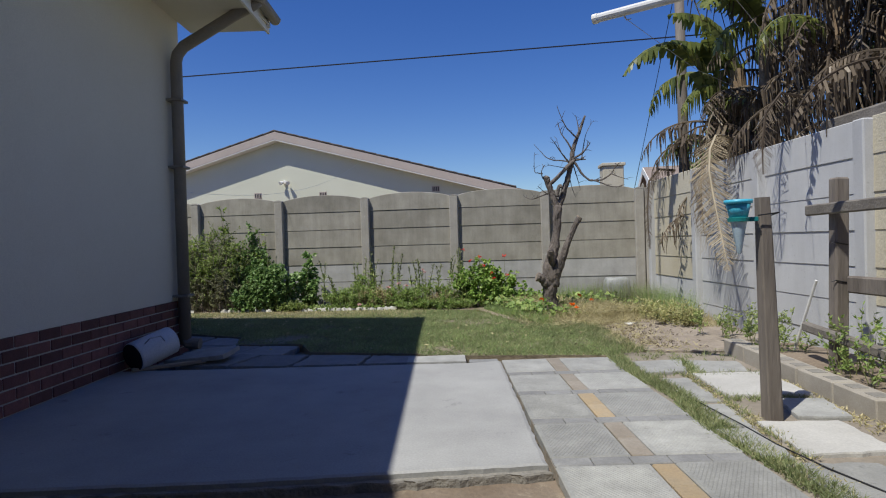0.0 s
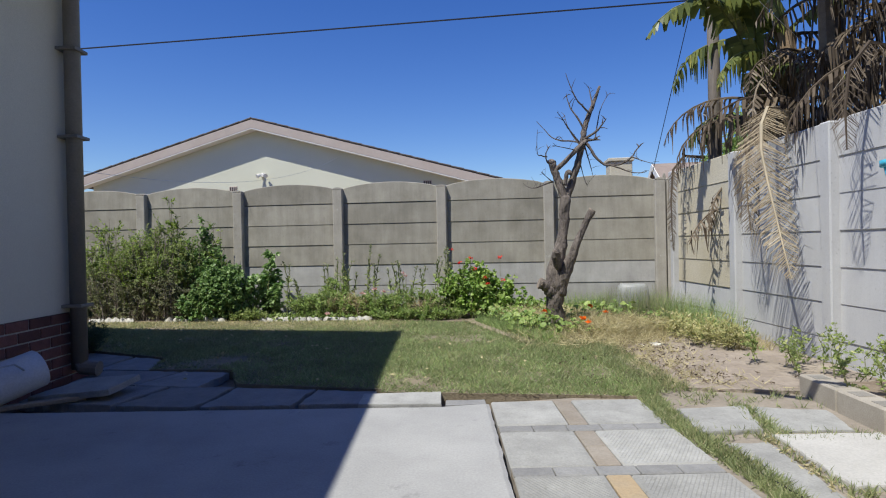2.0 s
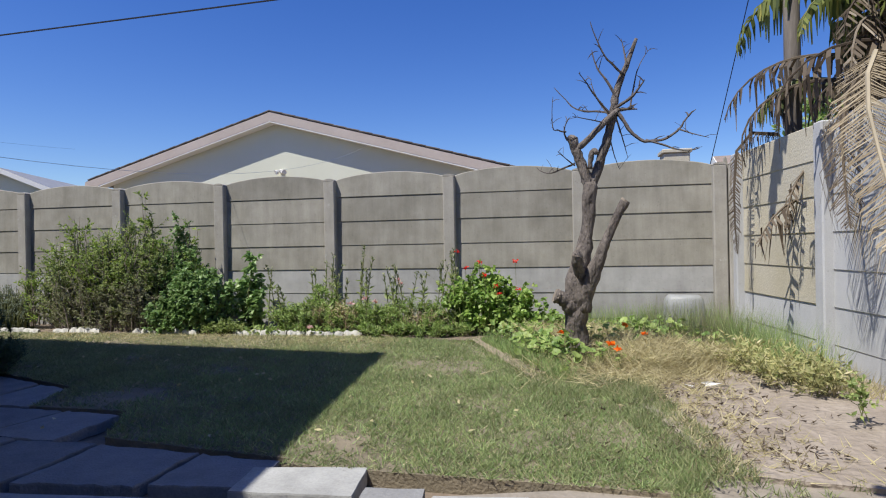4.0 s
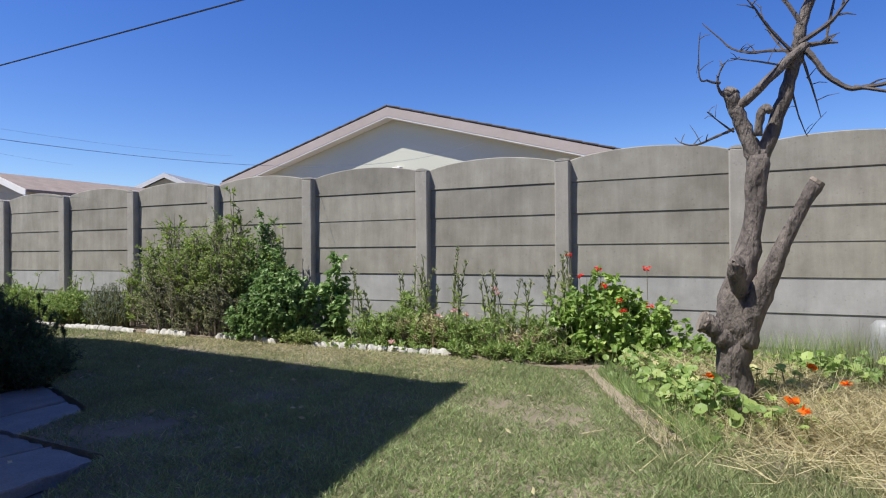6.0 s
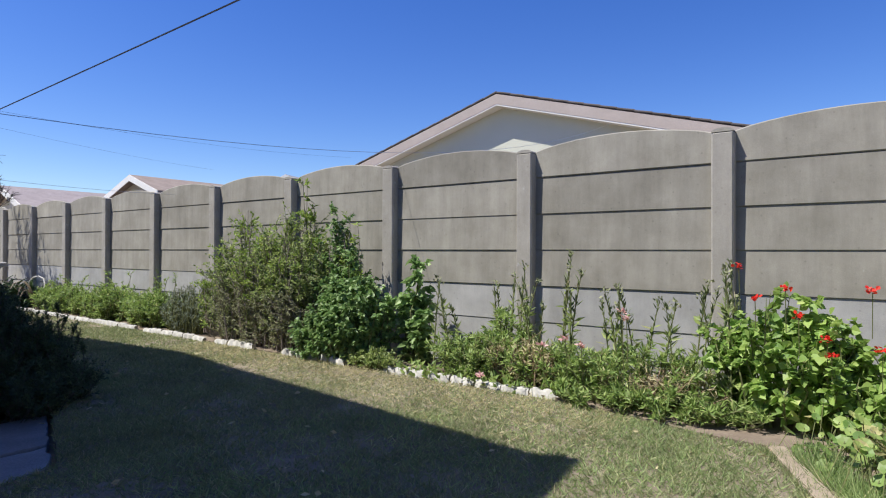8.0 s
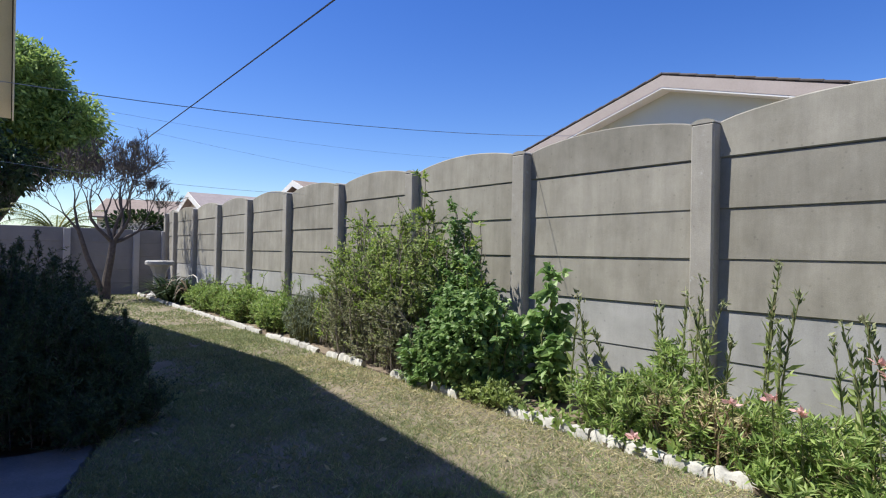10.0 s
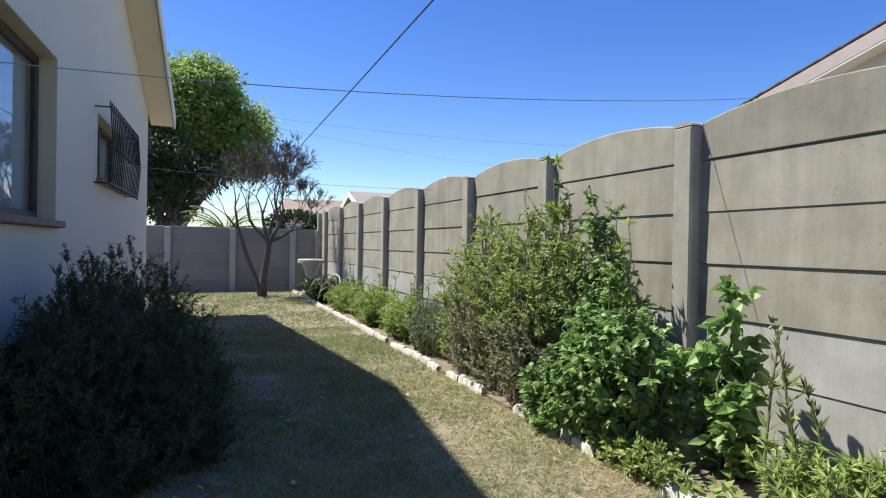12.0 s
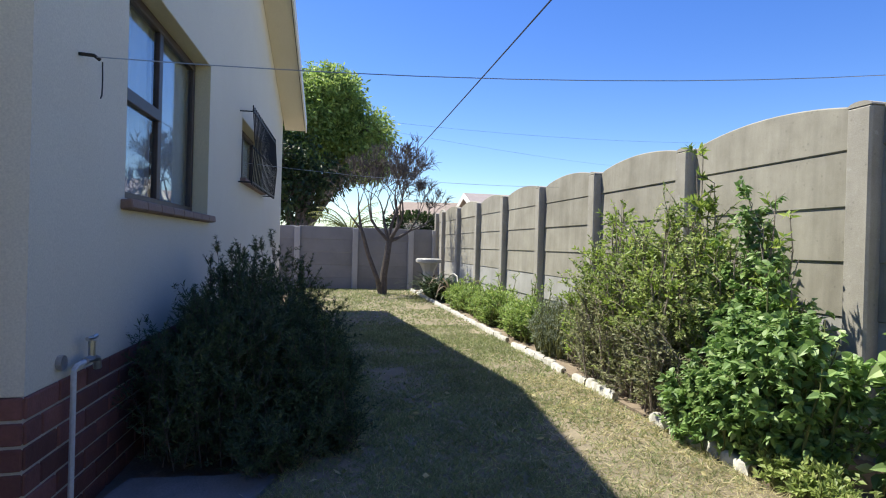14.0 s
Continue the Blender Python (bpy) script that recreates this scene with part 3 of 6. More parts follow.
part("plinth_core", Mesh().box(0.003, GL, 0.003, T, -0.1, PL), M_MORTAR, house)
part("plinth_core", Mesh().box(-14, -0.004, 0.004, T - 0.004, -0.1, PL - 0.004, 0, SM), M_MORTAR, house)

# roof: two slopes with tiles, verge boards and soffit
OV = 0.34
for a, b, nm in (((-EAVE_N[0], EAVE_N[1]), APEX, "roof"), (APEX, EAVE_F, "roof")):
    s = Mesh()
    v = []
    for y in (-OV, 14.2):
        for x, z in (a, b):
            v += [(x, y, z), (x, y, z + 0.1)]
    s.add(v, [(0, 2, 3, 1), (4, 5, 7, 6), (1, 3, 7, 5), (0, 4, 6, 2), (0, 1, 5, 4), (2, 6, 7, 3)])
    part(nm, s, M_TILE, house)
    sf = Mesh()
    v = [(x, y, z - dz) for y in (-OV + 0.012, -0.002) for x, z in (a, b) for dz in (0.1, 0.085)]
    sf.add(v, [(0, 2, 3, 1), (4, 5, 7, 6), (1, 3, 7, 5), (0, 4, 6, 2), (0, 1, 5, 4), (2, 6, 7, 3)])
    part("soffit", sf, M_SOFFIT, house)
    bb = Mesh()
    v = [(x, y, z + dz) for y in (-OV - 0.022, -OV - 0.001) for x, z in (a, b) for dz in (-0.13, 0.07)]
    bb.add(v, [(0, 2, 3, 1), (4, 5, 7, 6), (1, 3, 7, 5), (0, 4, 6, 2), (0, 1, 5, 4), (2, 6, 7, 3)])
    part("barge_board", bb, M_FASCIA, house)
part("eave_soffit", Mesh().box(-14, OV, -EAVE_N[0] + 0.03, -0.002, 3.54, 3.56, 0, SM), M_SOFFIT, house)
part("fascia", Mesh().box(-14, OV, -EAVE_N[0], -EAVE_N[0] + 0.025, 3.5, 3.68, 0, SM), M_FASCIA, house)
gt = Mesh()
n = 8
prof = [(0.065 * math.cos(math.pi + math.pi * i / n), 0.07 * math.sin(math.pi + math.pi * i / n)) for i in range(n + 1)]
prof2 = [(x * 0.92, z * 0.92) for x, z in reversed(prof)]
gt.prism(prof + prof2, -14, OV, SM @ Matrix.Translation((0, -EAVE_N[0] - 0.068, 3.67)) @ Matrix(((0, 0, 1, 0), (1, 0, 0, 0), (0, 1, 0, 0), (0, 0, 0, 1))))
part("gutter", gt, M_GUTTER, house)
part("gutter_end", Mesh().prism(prof, OV, OV + 0.006, SM @ Matrix.Translation((0, -EAVE_N[0] - 0.068, 3.67)) @ Matrix(((0, 0, 1, 0), (1, 0, 0, 0), (0, 1, 0, 0), (0, 0, 0, 1)))), M_FASCIA, house)
dp = Mesh()
pts = [(-0.25, -0.085, 0.05), (-0.25, -0.085, 3.02), (-0.25, -0.105, 3.1), (-0.25, -0.17, 3.18), (-0.25, -0.74, 3.51), (-0.25, -0.9, 3.59), (-0.25, -EAVE_N[0] - 0.06, 3.64)]
dp.tube([SM @ Vector(p) for p in pts], 0.06, 16)
part("downpipe", dp, M_GUTTER, house, "brown-grey downpipe", True)
for z in (0.55, 1.9, 2.6):
    part("pipe_bracket", Mesh().box(-0.335, -0.165, -0.162, 0.0, z, z + 0.025, 0.003, SM), M_GUTTER, house)
part("pipe_shoe", Mesh().tube([SM @ Vector(p) for p in ((-0.25, -0.085, 0.1), (-0.25, -0.11, 0.062), (-0.25, -0.24, 0.05))], 0.06, 12), M_GUTTER, house)


def window(nm, w, columns, parent_label):
    """A steel-look casement in its opening, with glass, a net curtain and a tiled sill."""
    x0, x1, z0, z1 = w
    win = thing(nm, parent_label, "window", kind="structure", m=GABLE)
    dp0, dp1 = 0.11, 0.16
    fr = Mesh()
    b = 0.055
    fr.box(x0, x1, dp0, dp1, z0, z0 + b, 0.004).box(x0, x1, dp0, dp1, z1 - b, z1, 0.004)
    fr.box(x0, x0 + b, dp0 + 0.001, dp1, z0 + b, z1 - b, 0.004).box(x1 - b, x1, dp0 + 0.001, dp1, z0 + b, z1 - b, 0.004)
    part("window_frame", fr, M_FRAME, win)
    xs = [x0 + b] + [x0 + (x1 - x0) * c[0] for c in columns[1:]] + [x1 - b]
    for i, (_, tz) in enumerate(columns):
        a, e = xs[i], xs[i + 1]
        if i:
            part("mullion", Mesh().box(a - 0.035, a + 0.035, dp0 + 0.002, dp1, z0 + b, z1 - b, 0.004), M_FRAME, win)
        zz = [z0 + b] + ([z0 + (z1 - z0) * tz] if tz else []) + [z1 - b]
        if tz:
            part("transom", Mesh().box(a, e, dp0 - 0.004, dp1, zz[1] - 0.035, zz[1] + 0.035, 0.004), M_FRAME, win)
        for k in range(len(zz) - 1):
            p = part("pane", Mesh().box(a, e, dp1 - 0.03, dp1 - 0.026, zz[k], zz[k + 1]), M_GLASS, win)
            p.visible_shadow = False
    n = 60
    cv = [(x0 + (x1 - x0) * i / n, 0.19 + 0.018 * math.sin(i * 1.25) + 0.008 * math.sin(i * 3.1), z) for z in (z0 - 0.05, z1 + 0.1) for i in range(n + 1)]
    part("net_curtain", Mesh().add(cv, [(i, i + 1, n + 2 + i, n + 1 + i) for i in range(n)]), M_CURTAIN, win, "white net curtain in soft folds", True)
    rv = Mesh()
    rv.box(x0 + 0.002, x0 + 0.006, 0.001, dp0, z0, z1).box(x1 - 0.006, x1 - 0.002, 0.001, dp0, z0, z1).box(x0 + 0.007, x1 - 0.007, 0.001, dp0, z1 - 0.006, z1 - 0.002)
    part("reveal", rv, M_REVEAL, win)
    k = max(1, round((x1 - x0 + 0.1) / 0.24))
    st = (x1 - x0 + 0.1) / k
    me = Mesh().box(-st / 2 + 0.003, st / 2 - 0.003, -0.05, dp0 + 0.01, -0.055, -0.008, 0.006).data("sill_tile", M_SILL)
    for i in range(k):
        part("sill_tile", me, None, win, m=Matrix.Translation((x0 - 0.05 + st * (i + 0.5), 0, z0)) @ pose(0, 0, 0, -6))
    return win


window("window_1", W1, [(0, 0.5), (0.52, 0)], "dark brown framed casement window with net curtain")
w2 = window("window_2", W2, [(0, 0), (0.5, 0)], "small dark brown window behind black burglar bars")
gr = thing("burglar_bars", "black steel burglar bar cage over the small window", "bars", m=GABLE)
gx0, gx1, gz0, gz1 = W2[0] - 0.2, W2[1] + 0.15, W2[2] - 0.06, W2[3] + 0.03
for z in (gz0, gz1, (gz0 + gz1) / 2):
    part("rail", Mesh().box(gx0, gx1, -0.14, -0.125, z - 0.01, z + 0.01, 0.002), M_BARS, gr)
k = 19
for i in range(k):
    x = gx0 + (gx1 - gx0) * i / (k - 1)
    part("bar", Mesh().tube([(x, -0.132, gz0 - 0.03), (x, -0.16, (gz0 + gz1) / 2), (x, -0.132, gz1 + 0.05)], 0.006, 5), M_BARS, gr)
for x in (gx0 + 0.05, gx1 - 0.05):
    for z in (gz0, gz1):
        part("stay", Mesh().tube([(x, -0.13, z), (x, 0.0, z)], 0.007, 5), M_BARS, gr)

# ---- the house over the wall ----
NH = pose(-6.97, 16.25, 0)
nh = thing("neighbour_house", "grey-plastered neighbouring house with a low tiled gable roof", "house", m=NH)
HW, AP, EV = 6.95, 4.27, 2.27
sl = (AP - EV) / HW
NHW = 5.9
s = Mesh()
pg = [(-4.6, -0.2), (6.3, -0.2), (6.3, AP - sl * 6.3 - 0.06), (0, AP - 0.06), (-4.6, AP - sl * 4.6 - 0.06)]
s.prism([(x, z) for x, z in pg], -12, 0, Matrix(((1, 0, 0, 0), (0, 0, -1, 0), (0, 1, 0, 0), (0, 0, 0, 1))))
part("wall", s, M_GABLE, nh)
NO = 0.27
for sx, ex in ((-1, 5.2), (1, HW)):
    k = sl * (0.955 if sx > 0 else 1.0)
    za, zb = AP, AP - k * ex
    s = Mesh()
    v = [(x, y, z + d) for y in (-NO, 12.3) for x, z in ((0, za), (sx * ex, zb)) for d in (0, 0.07)]
    s.add(v, [(0, 2, 3, 1), (4, 5, 7, 6), (1, 3, 7, 5), (0, 4, 6, 2), (0, 1, 5, 4), (2, 6, 7, 3)])
    rf = part("roof", s, M_TILE, nh)
    s = Mesh()
    v = [(x, y, z + d) for y in (-NO - 0.025, -NO - 0.002) for x, z in ((0, za), (sx * ex, zb)) for d in (-0.16, 0.05)]
    s.add(v, [(0, 2, 3, 1), (4, 5, 7, 6), (1, 3, 7, 5), (0, 4, 6, 2), (0, 1, 5, 4), (2, 6, 7, 3)])
    part("barge_board", s, M_BARGE, nh, "taupe barge board")
    s = Mesh()
    v = [(x, y, z + d) for y in (-NO - 0.02, -0.002) for x, z in ((0, za), (sx * ex, zb)) for d in (-0.19, -0.162)]
    s.add(v, [(0, 2, 3, 1), (4, 5, 7, 6), (1, 3, 7, 5), (0, 4, 6, 2), (0, 1, 5, 4), (2, 6, 7, 3)])
    part("soffit", s, M_FASCIA, nh)
    n = int(ex / 0.32)
    me = Mesh().box(0, 0.34, -NO - 0.03, -NO + 0.25, 0.0, 0.035, 0.008).data("verge_tile", M_TILE)
    for i in range(n):
        a = math.degrees(math.atan(k))
        x = sx * (i + (1 if sx < 0 else 0)) * 0.32
        part("verge_tile", me, None, nh, m=Matrix.Translation((x, 0, AP - k * abs(x) + 0.068)) @ pose(0, 0, 0, 0, (a if sx > 0 else -a) - 2, 0))
for x, z in ((-0.66, 2.56), (1.26, 2.52), (4.5, 2.56)):
    v = part("air_vent", Mesh().box(x - 0.11, x + 0.11, -0.012, 0.0, z - 0.08, z + 0.08, 0.003), M_BARGE, nh)
    for i in range(4):
        # Black strips on the vent's face paint the shade of its slots.
        part("slot_shade", Mesh().box(x - 0.085 + i * 0.05, x - 0.06 + i * 0.05, -0.016, -0.011, z - 0.06, z + 0.06), M_DARK, v)
lp = part("security_lamp", Mesh().box(0.12, 0.2, -0.06, 0.0, 2.86, 2.96, 0.008), M_FASCIA, nh, "white twin security lamp")
for dx in (-0.04, 0.14):
    part("lamp_head", Mesh().lathe([(0.02, 0), (0.045, 0.05), (0.06, 0.12)], 12, Matrix.Translation((0.16 + dx * 0.6, -0.08, 2.92)) @ pose(0, 0, 0, 115, 0, -40 if dx < 0 else 30)), M_FASCIA, lp)
part("roof_vent", Mesh().tube([(5.0, 0.5, AP - sl * 5.0), (5.0, 0.5, AP - sl * 5.0 + 0.22)], 0.05, 8), M_TILE, nh)
# Unseen ceiling and high wall, added to cut sky light on slab and house.
single("ceiling_skyblock", Mesh().prism([(-3.4, -1.39), (2.5, -1.39), (2.5, 1.2), (-3.66, 1.2)], 2.6, 2.7), M_SOFFIT, "unseen plain ceiling added to keep sky light off the slab", "ceiling", kind="structure")
single("wall_skyblock", Mesh().box(-3.28, 2.55, -1.6, -1.4, -0.1, 4.8), M_PLASTER, "unseen plastered wall added to close the yard and cut its sky light", "wall", kind="structure")


# ---- yard paving ----
def yard_box(nm, u0, u1, v0, v1, z0, z1, material, parent, c=0.008, rot=0.0):
    m = YARD @ Matrix.Translation(((u0 + u1) / 2, (v0 + v1) / 2, 0)) @ pose(0, 0, 0, rnd(-0.35, 0.35), rnd(-0.35, 0.35), rot)
    w, d = (u1 - u0) / 2, (v1 - v0) / 2
    return part(nm, Mesh().box(-w, w, -d, d, z0, z1, c), material, parent, m=m)


def rough_slab(pts, z0, z1, chip=0.004, step=0.06):
    """An outline with chipped, slightly wandering edges."""
    out = []
    for i, p in enumerate(pts):
        q = pts[(i + 1) % len(pts)]
        n = max(1, int(math.dist(p, q) / step))
        for k in range(n):
            t = k / n
            out.append((p[0] + (q[0] - p[0]) * t + rnd(-chip, chip), p[1] + (q[1] - p[1]) * t + rnd(-chip, chip)))
    n = len(out)
    s = Mesh()
    cx, cy = sum(p[0] for p in out) / n, sum(p[1] for p in out) / n
    ins = [(x + (cx - x) * 0.012, y + (cy - y) * 0.012) for x, y in out]
    v = [(x, y, z0) for x, y in out] + [(x, y, z1 - 0.008) for x, y in out] + [(x, y, z1) for x, y in ins]
    f = [tuple(range(2 * n, 3 * n))] + [(i, (i + 1) % n, n + (i + 1) % n, n + i) for i in range(n)] + [(n + i, n + (i + 1) % n, 2 * n + (i + 1) % n, 2 * n + i) for i in range(n)]
    return s.add(v, f)


slab = thing("cement_slab", "smooth pale grey cement slab with a chipped edge", "slab", kind="structure")
part("slab_top", rough_slab([(-3.36, -2.5), (-1.4, -2.46), (-0.02, -2.36), (0.0, 0.0), (-0.28, -0.05), (-3.4, 0.02)], -0.085, 0.0), M_SCREED, slab, m=YARD)
part("slab_edge", rough_slab([(-3.3, -2.54), (-1.4, -2.49), (-0.01, -2.39), (-0.05, -2.1), (-3.3, -2.1)], -0.1, -0.03, 0.015), M_EDGE, slab, m=YARD)
part("strip_slab", rough_slab([(-0.82, 0.02), (-0.3, 0.0), (-0.3, 0.3), (-0.82, 0.28)], -0.06, 0.004), M_PAVER, slab, m=YARD)
part("strip_slab", rough_slab([(-0.27, -0.02), (-0.02, 0.0), (-0.02, 0.1), (-0.27, 0.1)], -0.06, -0.004), M_STRIP, slab, m=YARD)

pave = thing("yard_paving", "ribbed square grey paving slabs with buff and grey joint pavers", "paving", kind="structure")
rows = [(-0.43, 0.04), (-1.02, -0.54), (-1.65, -1.13), (-2.27, -1.76), (-2.88, -2.38), (-3.46, -2.95), (-4.1, -3.57), (-4.7, -4.2)]
ribbed = {}


def ribbed_slab(w, d, ribs):
    """A paving slab; some have a face of slanting cast ribs."""
    s = Mesh().box(-w / 2, w / 2, -d / 2, d / 2, -0.06, -0.004, 0.007)
    if ribs:
        dx, dy = (0.5, 0.866) if ribs > 0 else (-0.5, 0.866)
        hw, hd = w / 2 - 0.025, d / 2 - 0.025
        for i in range(-34, 35):
            ox = i * 0.019
            t0, t1 = -hd / dy, hd / dy
            lo, hi = sorted(((-hw - ox) / dx, (hw - ox) / dx))
            t0, t1 = max(t0, lo), min(t1, hi)
            if t1 - t0 < 0.03:
                continue
            (xa, ya), (xb, yb) = (ox + dx * t0, dy * t0), (ox + dx * t1, dy * t1)
            v = [(xa - 0.005, ya, -0.0045), (xa + 0.005, ya, -0.0045), (xb + 0.005, yb, -0.0045), (xb - 0.005, yb, -0.0045), (xa, ya, -0.002), (xb, yb, -0.002)]
            s.add(v, [(0, 1, 4), (1, 2, 5, 4), (2, 3, 5), (3, 0, 4, 5)])
    return s


for i, (v0, v1) in enumerate(rows):
    sh = 0.05 if i > 3 else 0.0
    for j, (u0, u1) in enumerate(((0.012, 0.4 + sh), (0.515 + sh, 0.94))):
        s = ribbed_slab(u1 - u0, v1 - v0, (0, 0, -1, 1, -1, 1, 1, 1)[i] if j == 0 else (0, 1, 1, -1, 1, -1, 1, 1)[i])
        part("paving_slab", s, M_PAVER, pave, m=YARD @ Matrix.Translation(((u0 + u1) / 2, (v0 + v1) / 2, rnd(-0.004, 0.002))) @ pose(0, 0, 0, rnd(-0.3, 0.3), rnd(-0.3, 0.3), rnd(-0.6, 0.6)))
    for k in range(2):
        a = v0 + (v1 - v0) * k / 2
        yard_box("joint_paver", 0.405 + sh, 0.51 + sh, a + 0.003, a + (v1 - v0) / 2 - 0.003, -0.06, -0.006, M_YELLOW if i in (2, 4) else M_WARM, pave, 0.005)
    for k in range(5):
        a = 0.012 + 0.184 * k
        yard_box("joint_paver", a + 0.002, a + 0.182, v0 - 0.1, v0 - 0.008, -0.06, -0.007, M_STRIP, pave, 0.005)

# loose slabs by the posts, and round the house corner
for pts, mt in (
    ([(0.35, 4.6), (0.36, 5.03), (0.76, 5.1), (0.68, 4.66)], M_PAVER), ([(0.8, 5.13), (1.2, 5.06), (1.14, 4.7), (0.76, 4.68)], M_PAVER),
    ([(0.44, 3.85), (0.42, 4.47), (0.63, 4.5), (0.64, 3.87)], M_PAVER), ([(0.71, 3.95), (0.69, 4.58), (1.22, 4.62), (1.24, 3.98)], M_WHITESLAB),
    ([(0.42, 3.35), (0.43, 3.79), (0.64, 3.81), (0.63, 3.36)], M_PAVER), ([(0.92, 3.5), (0.98, 3.9), (1.25, 3.88), (1.21, 3.5)], M_PAVER),
    ([(0.48, 2.9), (0.4, 3.29), (0.6, 3.31), (0.61, 2.88)], M_PAVER), ([(0.68, 2.92), (0.66, 3.42), (1.1, 3.44), (1.12, 2.98)], M_WHITESLAB),
    ([(0.58, 2.35), (0.54, 2.82), (0.94, 2.84), (0.98, 2.42)], M_PAVER), ([(1.04, 2.3), (1.02, 2.85), (1.6, 2.9), (1.6, 2.3)], M_WHITESLAB),
    ([(1.3, 2.98), (1.26, 3.3), (1.7, 3.35), (1.72, 2.98)], M_PAVER), ([(0.6, 1.7), (0.6, 2.3), (1.3, 2.24), (1.3, 1.7)], M_PAVER),
):
    single("stepping_slab", rough_slab(pts, -0.08, rnd(-0.012, 0.008), 0.01), mt, "worn pale cement slab set loosely in the earth", "paving slab", "loose slabs in the yard")
for pts in ([(-3.98, 5.66), (-3.4, 5.62), (-3.3, 6.08), (-4.0, 6.12)], [(-3.38, 5.6), (-2.88, 5.56), (-2.86, 6.04), (-3.28, 6.08)], [(-3.9, 5.12), (-3.2, 5.06), (-3.1, 5.56), (-3.92, 5.6)],
            [(-3.16, 5.05), (-2.62, 5.05), (-2.6, 5.56), (-3.06, 5.55)], [(-2.58, 5.05), (-2.0, 5.1), (-1.98, 5.5), (-2.56, 5.55)], [(-1.96, 5.12), (-1.54, 5.16), (-1.52, 5.46), (-1.94, 5.5)],
            [(-4.1, 6.16), (-3.62, 6.14), (-3.78, 6.6), (-4.1, 6.7)], [(-4.78, 6.28), (-4.14, 6.2), (-4.14, 6.72), (-4.76, 6.94)]):
    single("corner_slab", rough_slab(pts, -0.07, rnd(-0.016, -0.004), 0.012), M_STRIP, "grey cement slab laid beside the lawn at the house corner", "paving slab", "slabs round the house corner")
tilted = single("loose_slab", rough_slab([(-0.3, -0.16), (0.26, -0.2), (0.32, 0.14), (-0.1, 0.2)], -0.03, 0.012, 0.01), M_PAVER, "broken slab lying tilted by the downpipe", "paving slab", m=pose(-3.55, 5.3, 0.055, 4, -5, 8))

for i in range(5):
    bl = thing("cement_block", "hollow cement block kerb by the dry soil strip", "block", "cement block kerb", m=pose(1.37 - 0.012 * i, 3.55 + 0.405 * i + 0.1, 0.0, 0, 0, 1.5 + rnd(-1, 1)))
    b = Mesh().box(-0.075, 0.075, -0.197, 0.197, -0.09, 0.11, 0.008)
    part("body", b, M_BLOCK, bl)
    for k in (-0.1, 0.1):
        part("hollow", Mesh().box(-0.045, 0.045, k - 0.05, k + 0.05, 0.1, 0.1125, 0.0), M_EDGE, bl)

# ---- things in the yard ----
post = thing("wooden_post", "weathered grey square timber post standing in the paving", "post", m=pose(0.79, 3.52, 0, 0.4, -1.6, 8))
pm = Mesh()
pm.add([(x * (1 - 0.1 * k) + rnd(-0.002, 0.002), y * (1 - 0.1 * k), z) for k, z in enumerate((-0.1, 0.5, 1.0, 1.24)) for x, y in ((-0.043, -0.036), (-0.035, -0.043), (0.035, -0.043), (0.043, -0.036), (0.043, 0.036), (0.035, 0.043), (-0.035, 0.043), (-0.043, 0.036))],
       [(r * 8 + k, r * 8 + (k + 1) % 8, r * 8 + 8 + (k + 1) % 8, r * 8 + 8 + k) for r in range(3) for k in range(8)] + [tuple(24 + k for k in range(8))])
part("shaft", pm, M_WOOD, post)
part("wire_tie", Mesh().tube([(-0.06, -0.055, 1.14), (0.055, -0.062, 1.15), (0.06, 0.055, 1.13)], 0.004, 5), M_BARS, post)
ga = thing("rain_gauge", "turquoise and clear plastic rain gauge fixed to the post", "rain gauge", m=pose(0.61, 3.46, 0.955, 0, 0, -6))
part("cone", Mesh().lathe([(0.006, -0.03), (0.012, -0.02), (0.042, 0.15), (0.045, 0.16)], 16), M_CLEARBLUE, ga, "tapering clear measuring cone", True)
part("bracket", Mesh().lathe([(0.05, 0.15), (0.056, 0.152), (0.058, 0.172), (0.05, 0.175)], 16).box(0.04, 0.1, -0.012, 0.012, 0.15, 0.175, 0.003), M_TEALDARK, ga, "dark teal bracket")
part("funnel", Mesh().lathe([(0.048, 0.176), (0.066, 0.262), (0.062, 0.262), (0.046, 0.18)], 18), M_TEAL, ga, "turquoise funnel", True)
part("rim", Mesh().lathe([(0.066, 0.25), (0.074, 0.252), (0.074, 0.272), (0.064, 0.272)], 18), M_TEAL, ga, "", True)

rf = thing("timber_rail_frame", "dark weathered timber post with grey rails tied to it", "rail fence")
part("upright", Mesh().box(-0.05, 0.05, -0.045, 0.045, -0.02, 1.42, 0.012, pose(1.68, 4.5, 0.0, 0.5, 1.0, 5)), M_WOOD, rf)
part("rail", Mesh().box(-1.9, 0.2, -0.025, 0.025, -0.04, 0.04, 0.01, pose(1.62, 4.52, 1.2, 0, 0.5, 95)), M_TIMBER, rf)
part("rail", Mesh().box(-1.9, 0.02, -0.03, 0.03, -0.06, 0.06, 0.012, pose(1.74, 4.42, 0.66, 0, 0.5, 95)), M_WOOD, rf)
part("rail", Mesh().box(-1.9, 0.2, -0.03, 0.03, -0.035, 0.035, 0.012, pose(1.62, 4.6, 0.3, 0, -4.0, 95)), M_TIMBER, rf)
